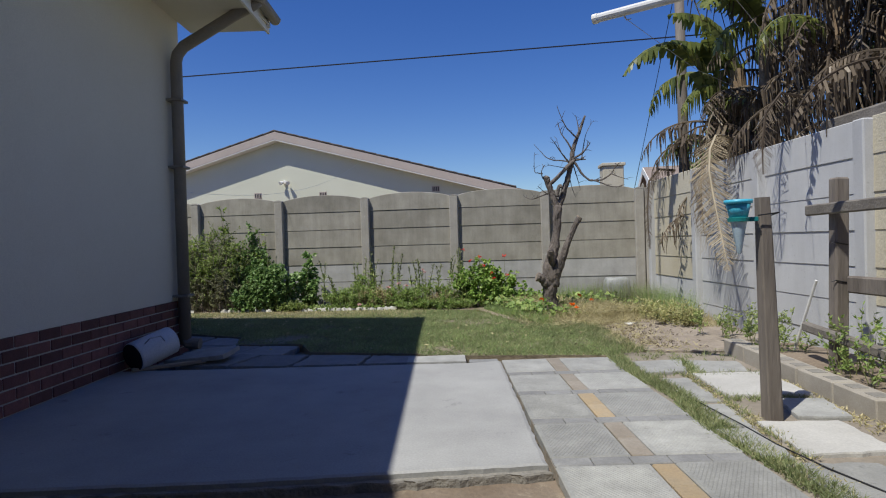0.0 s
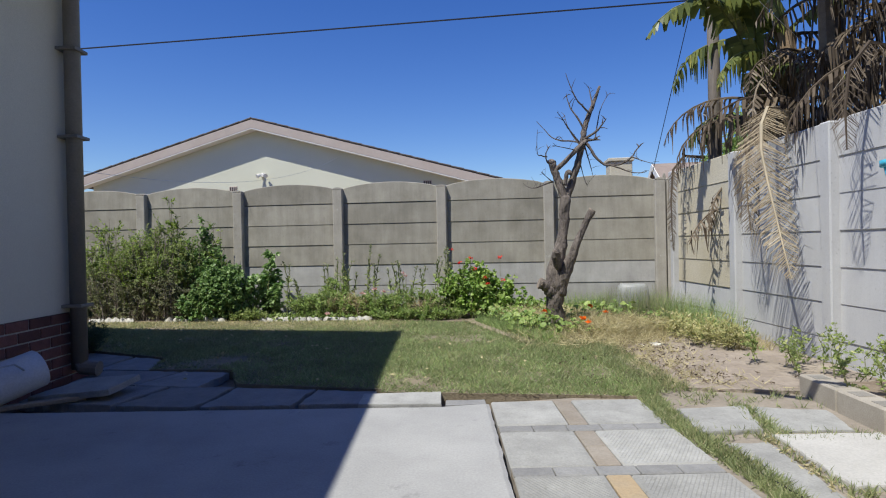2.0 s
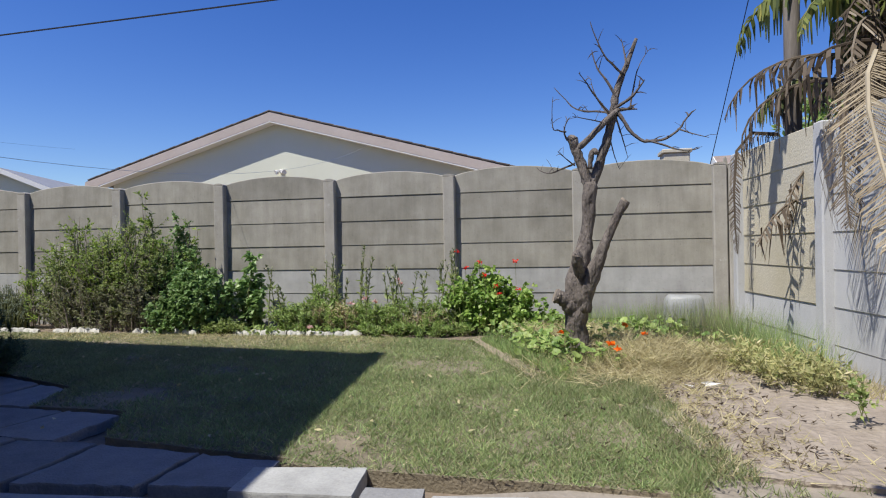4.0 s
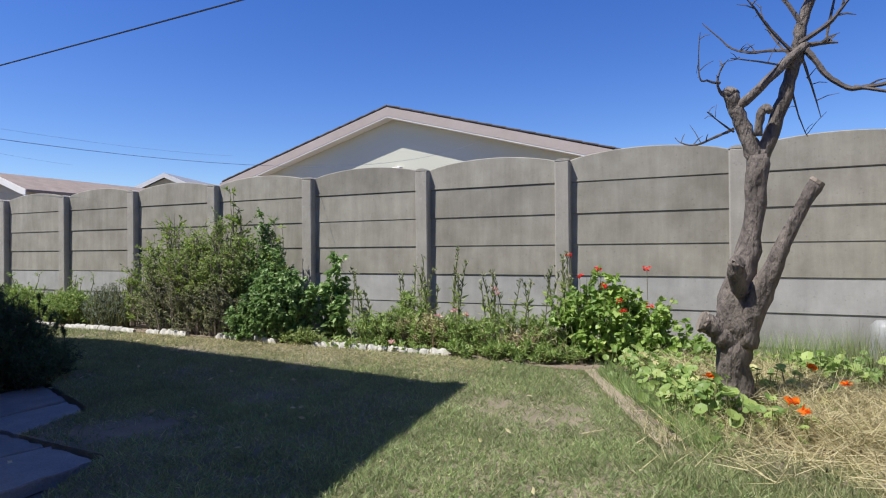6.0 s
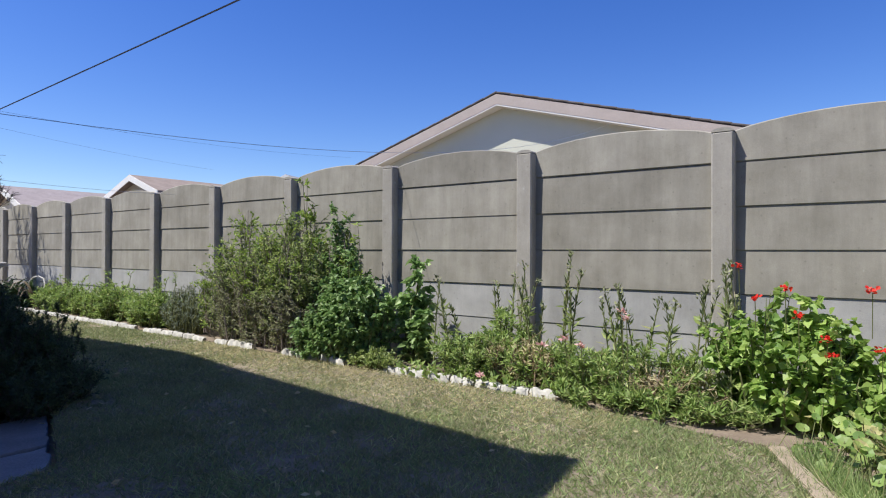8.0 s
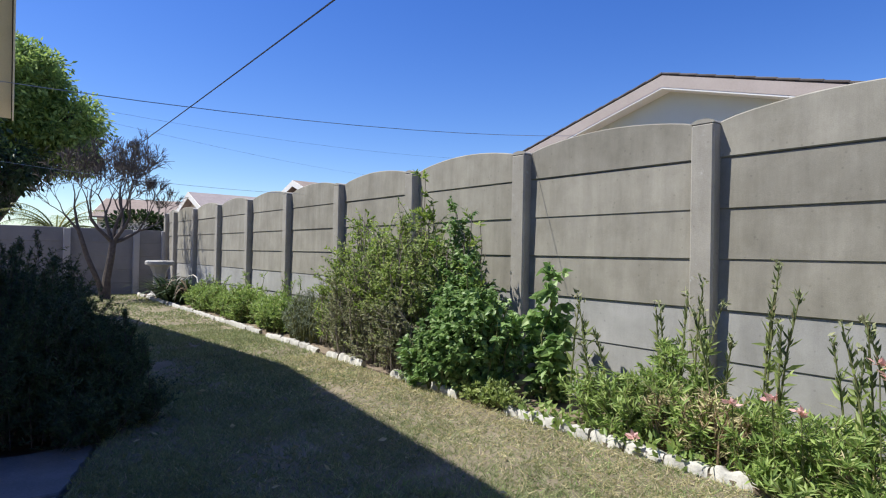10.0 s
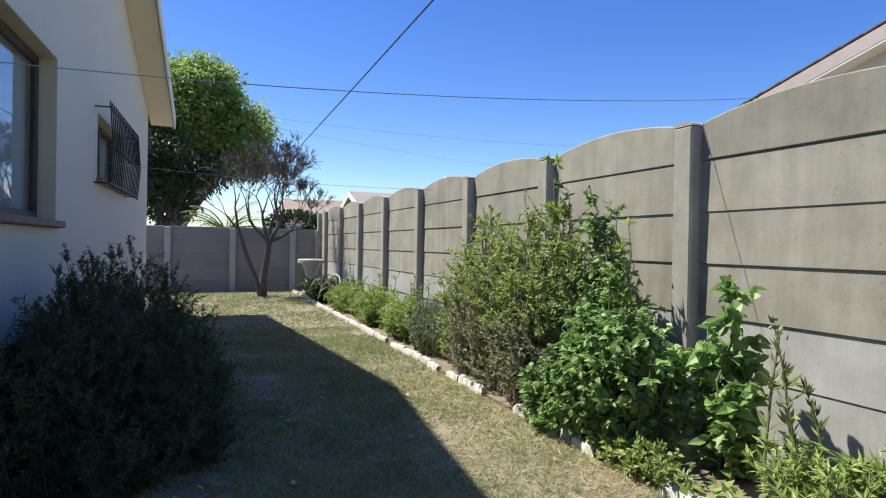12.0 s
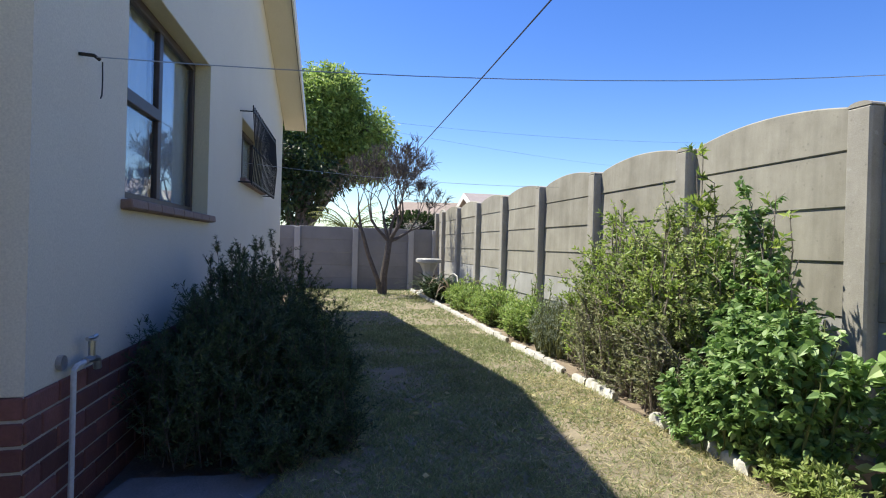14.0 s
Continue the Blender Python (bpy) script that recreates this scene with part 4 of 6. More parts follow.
for z in (0.68, 0.95, 1.18):
    part("wire_tie", Mesh().tube([(1.62, 4.45, z), (1.64, 4.442, z + 0.01), (1.735, 4.45, z - 0.01), (1.74, 4.55, z)], 0.004, 5), M_BARS, rf)
single("white_stick", Mesh().tube([(1.66, 5.12, 0.02), (1.72, 4.85, 0.66)], 0.011, 8), M_WHITEPIPE, "thin white plastic stick leaning in the soil", "stick")
wl = thing("washing_line_pole", "white steel washing line pole with a long arm", "washing line")
part("arm", Mesh().tube([(0.02, 4.37, 2.62), (2.15, 3.1, 2.62)], 0.032, 12), M_WHITEPIPE, wl)
part("arm_end", Mesh().tube([(0.0, 4.382, 2.62), (0.03, 4.364, 2.62)], 0.036, 12), M_FASCIA, wl)
part("pole", Mesh().tube([(2.1, 3.13, -0.08), (2.1, 3.13, 2.62)], 0.035, 12), M_WHITEPIPE, wl)
for k in (0.08, 0.35):
    x, y = 0.02 + 2.13 * k, 4.37 - 1.27 * k
    part("line", Mesh().tube([(x, y, 2.58), (x + 0.9, y + 1.3, 2.55), (x + 2.3, y + 3.2, 2.66)], 0.002, 4), M_GALV, wl)
    part("hook", Mesh().tube([(x, y, 2.6), (x + 0.02, y, 2.56), (x + 0.05, y, 2.565)], 0.005, 5), M_GALV, wl)
bk = thing("plastic_drum", "grey-white plastic drum lying on its side by the plinth", "drum", m=pose(-3.84, 4.98, 0.17, 0, 0, -22))
part("shell", Mesh().lathe([(0.10, -0.2), (0.128, -0.19), (0.13, 0.0), (0.13, 0.17), (0.126, 0.19)], 22, pose(0, 0, 0, 104)), M_DRUM, bk, "", True)
# Flush disc: the shade on the drum's end is put into its colour.
part("shaded_end", Mesh().lathe([(0.124, 0.0), (0.12, 0.006)], 22, pose(0, 0, 0, 104) @ Matrix.Translation((0, 0, 0.191))), M_DARK, bk)
part("handle", Mesh().tube([(0.1, -0.14, 0.07), (0.17, -0.14, 0.12), (0.19, -0.05, 0.13), (0.12, 0.04, 0.07)], 0.006, 6), M_GALV, bk)
single("timber_offcut", Mesh().box(-0.3, 0.3, -0.03, 0.03, 0, 0.03, 0.005, pose(-3.68, 4.98, 0.002, 0, 0, 38)), M_BOARD, "pale timber offcut lying on the slab", "timber")
tub = Mesh()
tub.add([(sx * w, sy * w * 0.6, z) for w, z in ((0.21, 0.0), (0.2, 0.16), (0.185, 0.27), (0.15, 0.31)) for sx, sy in ((-1, -0.7), (-0.85, -1), (0.85, -1), (1, -0.7), (1, 0.7), (0.85, 1), (-0.85, 1), (-1, 0.7))],
        [(r * 8 + k, r * 8 + (k + 1) % 8, r * 8 + 8 + (k + 1) % 8, r * 8 + 8 + k) for r in range(3) for k in range(8)] + [tuple(24 + k for k in range(8))])
single("white_tub", tub, M_TUB, "cloudy white plastic tub upturned against the wall", "tub", smooth=True, m=pose(1.12, 9.6, 0.1))

single("black_hose", Mesh().tube([(0.36, 4.6, -0.01), (0.42, 4.1, 0.0), (0.5, 3.7, 0.004), (0.56, 3.35, 0.006), (0.6, 3.05, 0.006), (0.68, 2.75, 0.004), (0.82, 2.4, 0.0), (1.0, 2.0, 0.0)], 0.004, 6), M_WIRE, "thin black irrigation hose lying across the slabs", "hose", smooth=True)
single("white_scrap", Mesh().leaves([(0.72, 7.05, 0.02), (0.78, 7.03, 0.02), (0.83, 7.08, 0.02), (0.66, 7.06, 0.02)], [(1, 0.2, 0.15), (0.8, -0.5, 0.2), (-1, 0.3, 0.1), (-0.6, -0.6, 0.2)], 0.13, 0.04, 0.3, "leaf"), M_WHITEPIPE, "curled white scrap lying on the sand", "scrap")

# tap on the house
tp = thing("garden_tap", "chrome garden tap on a grey standpipe at the plinth", "tap", m=GABLE)
part("standpipe", Mesh().tube([(0.26, -0.04, -0.05), (0.26, -0.04, 0.54), (0.27, -0.045, 0.555), (0.4, -0.05, 0.56)], 0.011, 8), M_DRUM, tp)
part("flange", Mesh().tube([(0.23, 0.0, 0.575), (0.23, -0.02, 0.575)], 0.028, 10), M_BRASS, tp)
part("body", Mesh().tube([(0.33, -0.05, 0.56), (0.4, -0.05, 0.56), (0.44, -0.05, 0.55), (0.45, -0.05, 0.51)], 0.016, 8).tube([(0.39, -0.05, 0.56), (0.39, -0.05, 0.63)], 0.014, 8), M_BRASS, tp)
part("handle", Mesh().tube([(0.345, -0.05, 0.645), (0.39, -0.05, 0.64), (0.435, -0.05, 0.645)], 0.008, 6).tube([(0.39, -0.05, 0.62), (0.39, -0.05, 0.65)], 0.006, 6), M_BRASS, tp)

# lines and cables
def cable(nm, a, b, sag, r, material, label, n=24):
    a, b = Vector(a), Vector(b)
    pts = [a.lerp(b, i / n) - Vector((0, 0, sag * 4 * (i / n) * (1 - i / n))) for i in range(n + 1)]
    return single(nm, Mesh().tube(pts, r, 5), material, label, "cable")


cable("power_cable", (24.0, 9.24, 4.65), (-34.0, 10.03, 3.86), 0.2, 0.011, M_WIRE, "black overhead power cable across the garden", 40)
hk = GABLE @ Vector((0.34, -0.06, 1.74))
cable("washing_line", hk, (-4.5, 16.3, 3.5), 0.42, 0.0022, M_GALV, "thin wire strung from the house over the wall")
cable("washing_line", GABLE @ Vector((4.0, -0.05, 1.83)), (-8.6, 9.9, 1.8), 0.05, 0.002, M_GALV, "thin wire strung from the house over the wall")
cable("telephone_cable", (-25.5, 1.0, 6.6), (-29.0, 33.6, 7.4), 0.75, 0.004, M_WIRE, "thin black telephone cable far behind the wall")
cable("telephone_cable", (-20.0, 4.0, 5.2), (-46.0, 34.0, 8.0), 0.3, 0.004, M_WIRE, "thin black telephone cable far behind the wall")
hb = thing("wall_hook", "small rusted wall hook holding the washing line", "hook", m=GABLE)
part("eye", Mesh().tube([(0.33, 0.0, 1.745), (0.34, -0.05, 1.745), (0.36, -0.065, 1.735)], 0.007, 6), M_BARS, hb)
part("loose_end", Mesh().tube([(0.37, -0.07, 1.73), (0.375, -0.07, 1.66), (0.372, -0.07, 1.6), (0.36, -0.07, 1.585)], 0.003, 4), M_BARS, hb)

# ---- edging of the border ----
me = []
for k in range(4):
    s = Mesh()
    n, hw = 16, 0.108
    xs = [-hw + 2 * hw * i / n for i in range(n + 1)]
    wave = [math.sin(math.pi * (i / n) * 2) ** 2 for i in range(n + 1)]
    hz = [0.07 + 0.01 * q + (0.009 * math.sin(i * 0.9 + 2 * k) if k > 1 else 0) for i, q in enumerate(wave)]
    rows_ = [[(x, -0.028 - 0.02 * q, -0.05) for x, q in zip(xs, wave)], [(x, -0.024 - 0.02 * q, h - 0.012) for x, q, h in zip(xs, wave, hz)],
             [(x, -0.012 - 0.012 * q, h) for x, q, h in zip(xs, wave, hz)], [(x, 0.018, h - 0.002) for x, h in zip(xs, hz)], [(x, 0.03, -0.05) for x in xs]]
    q = n + 1
    s.add([p for r in rows_ for p in r], [(r * q + i, r * q + i + 1, r * q + q + i + 1, r * q + q + i) for r in range(4) for i in range(n)]
          + [tuple(r * q for r in range(4, -1, -1)), tuple(r * q + n for r in range(5))])
    me.append(s.data("edging_block", M_WHITEBLOCK, True))
ed = thing("garden_edging", "scalloped whitewashed cement edging along the flower border", "edging", kind="structure")
x = -15.2
while x < -2.35:
    if not -4.32 < x < -3.92 and rnd(0, 1) > 0.1:
        part("edging_block", me[int(rnd(0, 4))], None, ed, m=pose(x, 9.12 + 0.004 * (-x - 3) + rnd(-0.012, 0.012), rnd(-0.034, -0.014), rnd(-9, 4), rnd(-3, 3), rnd(-4, 4)))
    x += rnd(0.218, 0.23)
bd = Vector((-0.34, 7.12, 0)) - Vector((-1.05, 8.83, 0))
single("edging_board", Mesh().box(-bd.length / 2, bd.length / 2, -0.042, 0.042, -0.06, 0.018, 0.01), M_BOARD, "tan weathered kerb edging the nasturtium bed", "edging",
       m=Matrix.Translation((-0.695, 7.975, 0.01)) @ pose(0, 0, 0, 0, 0.5, math.degrees(math.atan2(bd.y, bd.x))))
pd = thing("stone_pedestal", "white cast stone pedestal table standing in the border", "pedestal", m=pose(-14.6, 9.42, 0))
part("foot", Mesh().lathe([(0.24, -0.02), (0.24, 0.05), (0.17, 0.09), (0.12, 0.3), (0.13, 0.5), (0.2, 0.66)], 8), M_PEDESTAL, pd)
part("top", Mesh().lathe([(0.2, 0.66), (0.29, 0.69), (0.29, 0.75), (0.26, 0.77)], 16), M_PEDESTAL, pd)


# ---- plants ----
def plant(base, height, spread, stems, twigs, twig_len, per_twig, leaf_len, leaf_w, sm, lm, kind="leaf", stem_r=0.008, droop=0.0, bare=0.04, lift=0.4, gather=0.72):
    """Stems that rise from a clump, fork into twigs and carry leaves; added to sm (wood) and lm (leaves)."""
    P, D = [], []
    for _ in range(stems):
        a, q = rnd(0, 2 * math.pi), math.sqrt(rnd(0, 1))
        o = Vector((math.cos(a) * q * spread[0], math.sin(a) * q * spread[1], 0))
        h = height * (1 - 0.45 * q * q) * rnd(0.72, 1.08)
        b = Vector(base) + o * gather + Vector((rnd(-0.03, 0.03), rnd(-0.03, 0.03), 0))
        top = Vector(base) + o + Vector((0, 0, h))
        mid = b.lerp(top, 0.5) + Vector((rnd(-0.05, 0.05), rnd(-0.05, 0.05), h * 0.08))
        pts = [b, b.lerp(mid, 0.5), mid, mid.lerp(top, 0.6) + Vector((rnd(-0.03, 0.03), rnd(-0.03, 0.03), 0)), top]
        sm.tube(pts, [stem_r, stem_r * 0.9, stem_r * 0.75, stem_r * 0.5, stem_r * 0.25], 4)
        for _ in range(twigs):
            t = rnd(bare, 1.0)
            i = min(3, int(t * 4))
            s0 = pts[i].lerp(pts[i + 1], t * 4 - i)
            d = Vector((rnd(-1, 1), rnd(-1, 1), rnd(-0.3, 1) + lift - droop)).normalized()
            e = s0 + d * twig_len * rnd(0.5, 1.2)
            if per_twig > 4:
                sm.tube([s0, s0.lerp(e, 0.5) + Vector((0, 0, 0.01)), e], [stem_r * 0.4, stem_r * 0.3, stem_r * 0.15], 3)
            for k in range(per_twig):
                u = rnd(0.1, 1.05)
                P.append(s0.lerp(e, u))
                D.append(d * 0.6 + Vector((rnd(-1, 1), rnd(-1, 1), rnd(-0.7, 0.8) - droop)))
    lm.leaves(np.array(P), np.array(D), leaf_len, leaf_w, 0.3, kind)


def bush(nm, label, category, leafm, specs, stemm=None, kind="leaf", group="", stem_r=0.008):
    """A plant of one or more clumps: wood in one part, leaves in another."""
    ob = thing(nm, label, category, group)
    sm, lm = Mesh(), Mesh()
    for sp in specs:
        plant(*sp, sm, lm, kind, stem_r)
    part("branchwork", sm, stemm or M_TWIG, ob)
    part("foliage", lm, leafm, ob)
    return ob


bush("shrub", "large untidy olive-green shrub with fine leaves against the wall", "shrub", L_SHRUB,
     [((-5.5, 9.47, 0), 1.34, (0.72, 0.32), 62, 13, 0.22, 22, 0.036, 0.017), ((-6.15, 9.45, 0), 1.16, (0.7, 0.3), 52, 13, 0.22, 22, 0.036, 0.016)], M_GREYTWIG)
bush("shrub", "grey-green twiggy shrub spilling over the edging", "shrub", L_SHRUBGREY, [((-6.1, 9.34, 0), 0.85, (0.75, 0.26), 62, 11, 0.2, 15, 0.032, 0.013), ((-5.3, 9.3, 0), 0.78, (0.5, 0.2), 44, 11, 0.2, 15, 0.032, 0.014), ((-5.8, 9.26, 0), 0.46, (0.95, 0.13), 64, 9, 0.16, 16, 0.034, 0.014)], M_GREYTWIG)
bush("shrub", "young yellow-green shoots rising above the shrub", "shrub", L_SHRUBLIGHT,
     [((-5.36, 9.5, 0.2), 1.86, (0.1, 0.08), 6, 9, 0.12, 14, 0.06, 0.024), ((-6.3, 9.45, 0.1), 1.32, (0.5, 0.2), 30, 9, 0.16, 12, 0.05, 0.02), ((-5.6, 9.42, 0.3), 1.02, (0.75, 0.3), 40, 8, 0.16, 12, 0.045, 0.018), ((-4.75, 9.5, 0.2), 1.22, (0.2, 0.12), 8, 6, 0.12, 12, 0.05, 0.02), ((-6.9, 9.4, 0.05), 0.8, (0.22, 0.18), 16, 8, 0.14, 12, 0.045, 0.018)], M_GREYTWIG)
bush("shrub", "dark green broad-leaved bush with drooping leaves", "shrub", L_BROAD,
     [((-4.52, 9.33, 0), 0.86, (0.46, 0.25), 62, 11, 0.13, 15, 0.054, 0.037), ((-4.95, 9.48, 0), 1.08, (0.35, 0.2), 26, 10, 0.14, 14, 0.054, 0.034), ((-4.72, 9.2, 0), 0.5, (0.42, 0.16), 34, 9, 0.12, 12, 0.052, 0.036)], M_STEM, "ovate")
bush("shrub", "dense mid-green clump at the end of the large shrub", "shrub", L_BROAD, [((-4.88, 9.5, 0), 1.26, (0.36, 0.22), 44, 10, 0.17, 16, 0.052, 0.028)], M_GREYTWIG, "ovate")
bush("shrub", "upright broad-leaved plant with large dull green leaves", "shrub", L_BROAD, [((-3.95, 9.5, 0), 0.84, (0.17, 0.13), 14, 9, 0.1, 8, 0.085, 0.06)], M_STEM, "ovate")
bush("lavender_bush", "silvery lavender clump behind the edging", "shrub", L_LAV, [((-7.4, 9.4, 0), 0.56, (0.5, 0.24), 170, 4, 0.06, 14, 0.035, 0.006)], M_STEM, "leaf")
for x0, x1, h, nm in ((-8.9, -7.7, 0.42, "bed"), (-10.3, -8.9, 0.45, "bed"), (-12.2, -10.3, 0.4, "bed")):
    bush("border_plants", "bright green leafy border plants with seed stalks", "plants", L_BED,
         [(((x0 + x1) / 2, 9.45, 0), h, ((x1 - x0) / 2 + 0.12, 0.26), 150, 6, 0.1, 13, 0.055, 0.016), (((x0 + x1) / 2, 9.55, 0), h * 1.75, ((x1 - x0) / 2, 0.15), 16, 6, 0.06, 8, 0.045, 0.013)], M_STEM)
st = Mesh()
so = thing("strap_leaf_plant", "dark green strap-leaved clump in the border", "plant")


def straps(mesh, base, n, length, width, spread, bend=0.9):
    """Arching strap leaves out of one crown."""
    for _ in range(n):
        a = rnd(0, 2 * math.pi)
        d = Vector((math.cos(a), math.sin(a), 0))
        sd = Vector((-d.y, d.x, 0))
        p = Vector(base) + d * rnd(0, spread)
        ln, e = length * rnd(0.6, 1.15), rnd(0.9, 1.4)
        v, k = [], 6
        for i in range(k + 1):
            t = i / k
            el = e - t * bend * rnd(0.9, 1.1)
            w = width * (1 - t ** 2) * 0.5 + 0.001
            v += [p - sd * w, p + sd * w]
            p = p + (d * math.cos(el) + Vector((0, 0, math.sin(el)))) * ln / k
        mesh.add(v, [(2 * i, 2 * i + 1, 2 * i + 3, 2 * i + 2) for i in range(k)])


for x in (-12.7, -13.1, -13.5, -13.9):
    straps(st, (x, 9.4 + rnd(-0.1, 0.1), 0), 60, 0.85, 0.055, 0.16, 1.7)
part("foliage", st, L_STRAP, so)
st2 = Mesh()
for x in (-12.5, -12.9):
    straps(st2, (x, 9.5, 0.05), 12, 0.95, 0.05, 0.1, 2.4)
single("dry_agave", st2, L_DEADPALM, "dark dried arching leaves of an old plant", "plant")
single("garden_hose", Mesh().tube([(-12.2 + 0.26 * math.cos(a * 0.5), 9.42 + 0.05 * math.sin(a * 0.9), 0.3 + 0.26 * math.sin(a * 0.5)) for a in range(13)], 0.012, 6), M_WHITEBLOCK, "pale coiled garden hose hanging in the plants", "hose")

# flowering stems and the low growth under them
fs = thing("flower_stems", "tall leafy flower stems with faded heads and seed pods", "plants")
sm, lm = Mesh(), Mesh()
FP, FD, LP, LD = [], [], [], []
PP, PD = [], []
GROUPS = ((-3.62, 0.86), (-3.5, 0.6), (-3.12, 0.74), (-2.92, 0.84), (-2.84, 0.92), (-2.72, 0.7), (-2.5, 0.98), (-2.42, 0.86), (-2.2, 0.62), (-1.98, 0.8), (-1.9, 0.76), (-1.72, 0.7), (-1.62, 0.84), (-1.5, 0.72), (-1.38, 0.92), (-1.3, 0.86))
for gx, gh in GROUPS:
    for _ in range(2):
        x, y, h = gx + rnd(-0.06, 0.06), rnd(9.32, 9.62), gh * rnd(0.8, 1.06)
        lean = Vector((rnd(-0.12, 0.12), rnd(-0.1, 0.05), 0))
        pts = [Vector((x, y, 0)) + lean * t * t + Vector((0, 0, h * t)) for t in (0, 0.35, 0.7, 1.0)]
        sm.tube(pts, [0.007, 0.006, 0.005, 0.003], 4)
        for j in range(int(h * 34)):
            t = rnd(0.15, 0.75)
            LP.append(Vector((x, y, 0)) + lean * t * t + Vector((0, 0, h * t)))
            LD.append((rnd(-1, 1), rnd(-1, 1), rnd(0.0, 1.1)))
        for j in range(30):
            t = rnd(0.6, 1.0)
            PP.append(Vector((x, y, 0)) + lean * t * t + Vector((0, 0, h * t)))
            PD.append((rnd(-0.6, 0.6), rnd(-0.6, 0.6), 1.0))
        for j in range(7):
            FP.append(pts[-1] + Vector((rnd(-0.025, 0.025), rnd(-0.025, 0.025), rnd(-0.03, 0.03))))
            FD.append((rnd(-1, 1), rnd(-1, 1), rnd(0.1, 1)))
lm.leaves(LP, LD, 0.085, 0.02, 0.2, "leaf")
part("branchwork", sm, M_STEM, fs)
part("foliage", lm, L_SHRUB, fs)
tagged(part("pod_growth", Mesh().leaves(PP, PD, 0.055, 0.013, 0.2, "leaf"), L_SPIRE, fs, "dull green upright seed pods"), kind="stuff")
tagged(part("petal_growth", Mesh().leaves(FP, FD, 0.035, 0.017, 0.2, "leaf"), L_SHRUBGREY, fs, "faded buff heads"), kind="stuff")
for x, y, z in ((-2.32, 9.12, 0.42), (-2.2, 9.1, 0.38), (-2.5, 9.14, 0.36), (-2.95, 9.06, 0.1), (-1.95, 9.16, 0.62), (-1.9, 9.1, 0.58)):
    c = [(x + rnd(-0.015, 0.015), y + rnd(-0.015, 0.015), z + rnd(-0.012, 0.012)) for _ in range(9)]
    part("flower_head", Mesh().leaves(c, [(rnd(-1, 1), rnd(-1, 0.3), rnd(0, 1)) for _ in c], 0.04, 0.022, 0.15, "leaf"), L_PINK, fs, "pale pink flower head")
    part("flower_stalk", Mesh().tube([(x, y + 0.05, 0.0), (x, y, z)], 0.003, 4), M_STEM, fs)
for sp in (((-3.1, 9.36, 0), 0.34, (0.6, 0.24), 75, 6, 0.1, 11, 0.06, 0.013), ((-2.0, 9.36, 0), 0.38, (0.75, 0.28), 85, 6, 0.1, 11, 0.06, 0.012), ((-1.75, 9.1, 0), 0.15, (0.7, 0.14), 55, 5, 0.07, 12, 0.055, 0.014), ((-2.95, 9.5, 0), 0.6, (0.2, 0.12), 26, 6, 0.09, 14, 0.05, 0.013)):
    bush("low_plants", "low bright green foliage at the foot of the wall", "plants", L_BED, [sp], M_STEM)
bush("low_plants", "small dusty weeds where the edging is broken", "plants", L_SHRUB, [((-4.1, 9.16, 0), 0.13, (0.28, 0.08), 34, 5, 0.08, 9, 0.035, 0.018)], M_STEM)
lv = Mesh()
for _ in range(46):
    straps(lv, (rnd(-3.7, -1.2), rnd(9.15, 9.6), 0), 9, rnd(0.2, 0.42), 0.012, 0.05, 1.3)
single("lance_leaf_plants", lv, L_GERA, "tufts of narrow green leaves through the flower border", "plants", kind="stuff")
for sp in (((-2.75, 9.3, 0), 0.36, (0.35, 0.14), 60, 4, 0.1, 6, 0.05, 0.008), ((-1.75, 9.25, 0), 0.3, (0.4, 0.14), 40, 4, 0.1, 5, 0.05, 0.008)):
    bush("low_plants", "reddish dry stems among the border plants", "plants", L_STRAW, [sp], M_DEADSTEM)
single("pale_weeds", Mesh().leaves([(rnd(-3.8, -2.6), rnd(9.05, 9.3), rnd(0, 0.08)) for _ in range(300)], [(rnd(-1, 1), rnd(-1, 1), rnd(0.2, 1)) for _ in range(300)], 0.06, 0.03, 0.2, "leaf"), L_BED,
       "small fresh weeds along the edging", "weeds", kind="stuff")

ge = thing("geranium", "geranium bush with bright green leaves and red flower heads", "geranium")
sm, lm = Mesh(), Mesh()
plant((-1.08, 9.36, 0), 0.78, (0.4, 0.26), 46, 7, 0.1, 8, 0.058, 0.056, sm, lm, "ovate", 0.008)
plant((-0.72, 9.3, 0), 0.62, (0.28, 0.22), 30, 7, 0.1, 8, 0.055, 0.052, sm, lm, "ovate", 0.008)
plant((-0.45, 9.15, 0), 0.3, (0.42, 0.25), 34, 5, 0.1, 6, 0.06, 0.056, sm, lm, "ovate", 0.006)
part("branchwork", sm, M_STEM, ge)
part("foliage", lm, L_GERA, ge)
for x, y, z in ((-1.2, 9.2, 0.74), (-1.3, 9.3, 0.92), (-0.98, 9.12, 0.66), (-0.85, 9.1, 0.55), (-0.83, 9.08, 0.47), (-0.62, 9.1, 0.52), (-0.66, 9.25, 0.8), (-1.05, 9.2, 0.8)):
    c = [(x + rnd(-0.022, 0.022), y + rnd(-0.022, 0.022), z + rnd(-0.015, 0.018)) for _ in range(14)]
    part("flower_head", Mesh().leaves(c, [(rnd(-1, 1), rnd(-1, 0.3), rnd(0, 1)) for _ in c], 0.022, 0.02, 0.1, "oval"), L_RED, ge, "red flower head")
    part("flower_stalk", Mesh().tube([(x, y + 0.05, z - 0.25), (x, y + 0.01, z - 0.005)], 0.003, 4), M_STEM, ge)

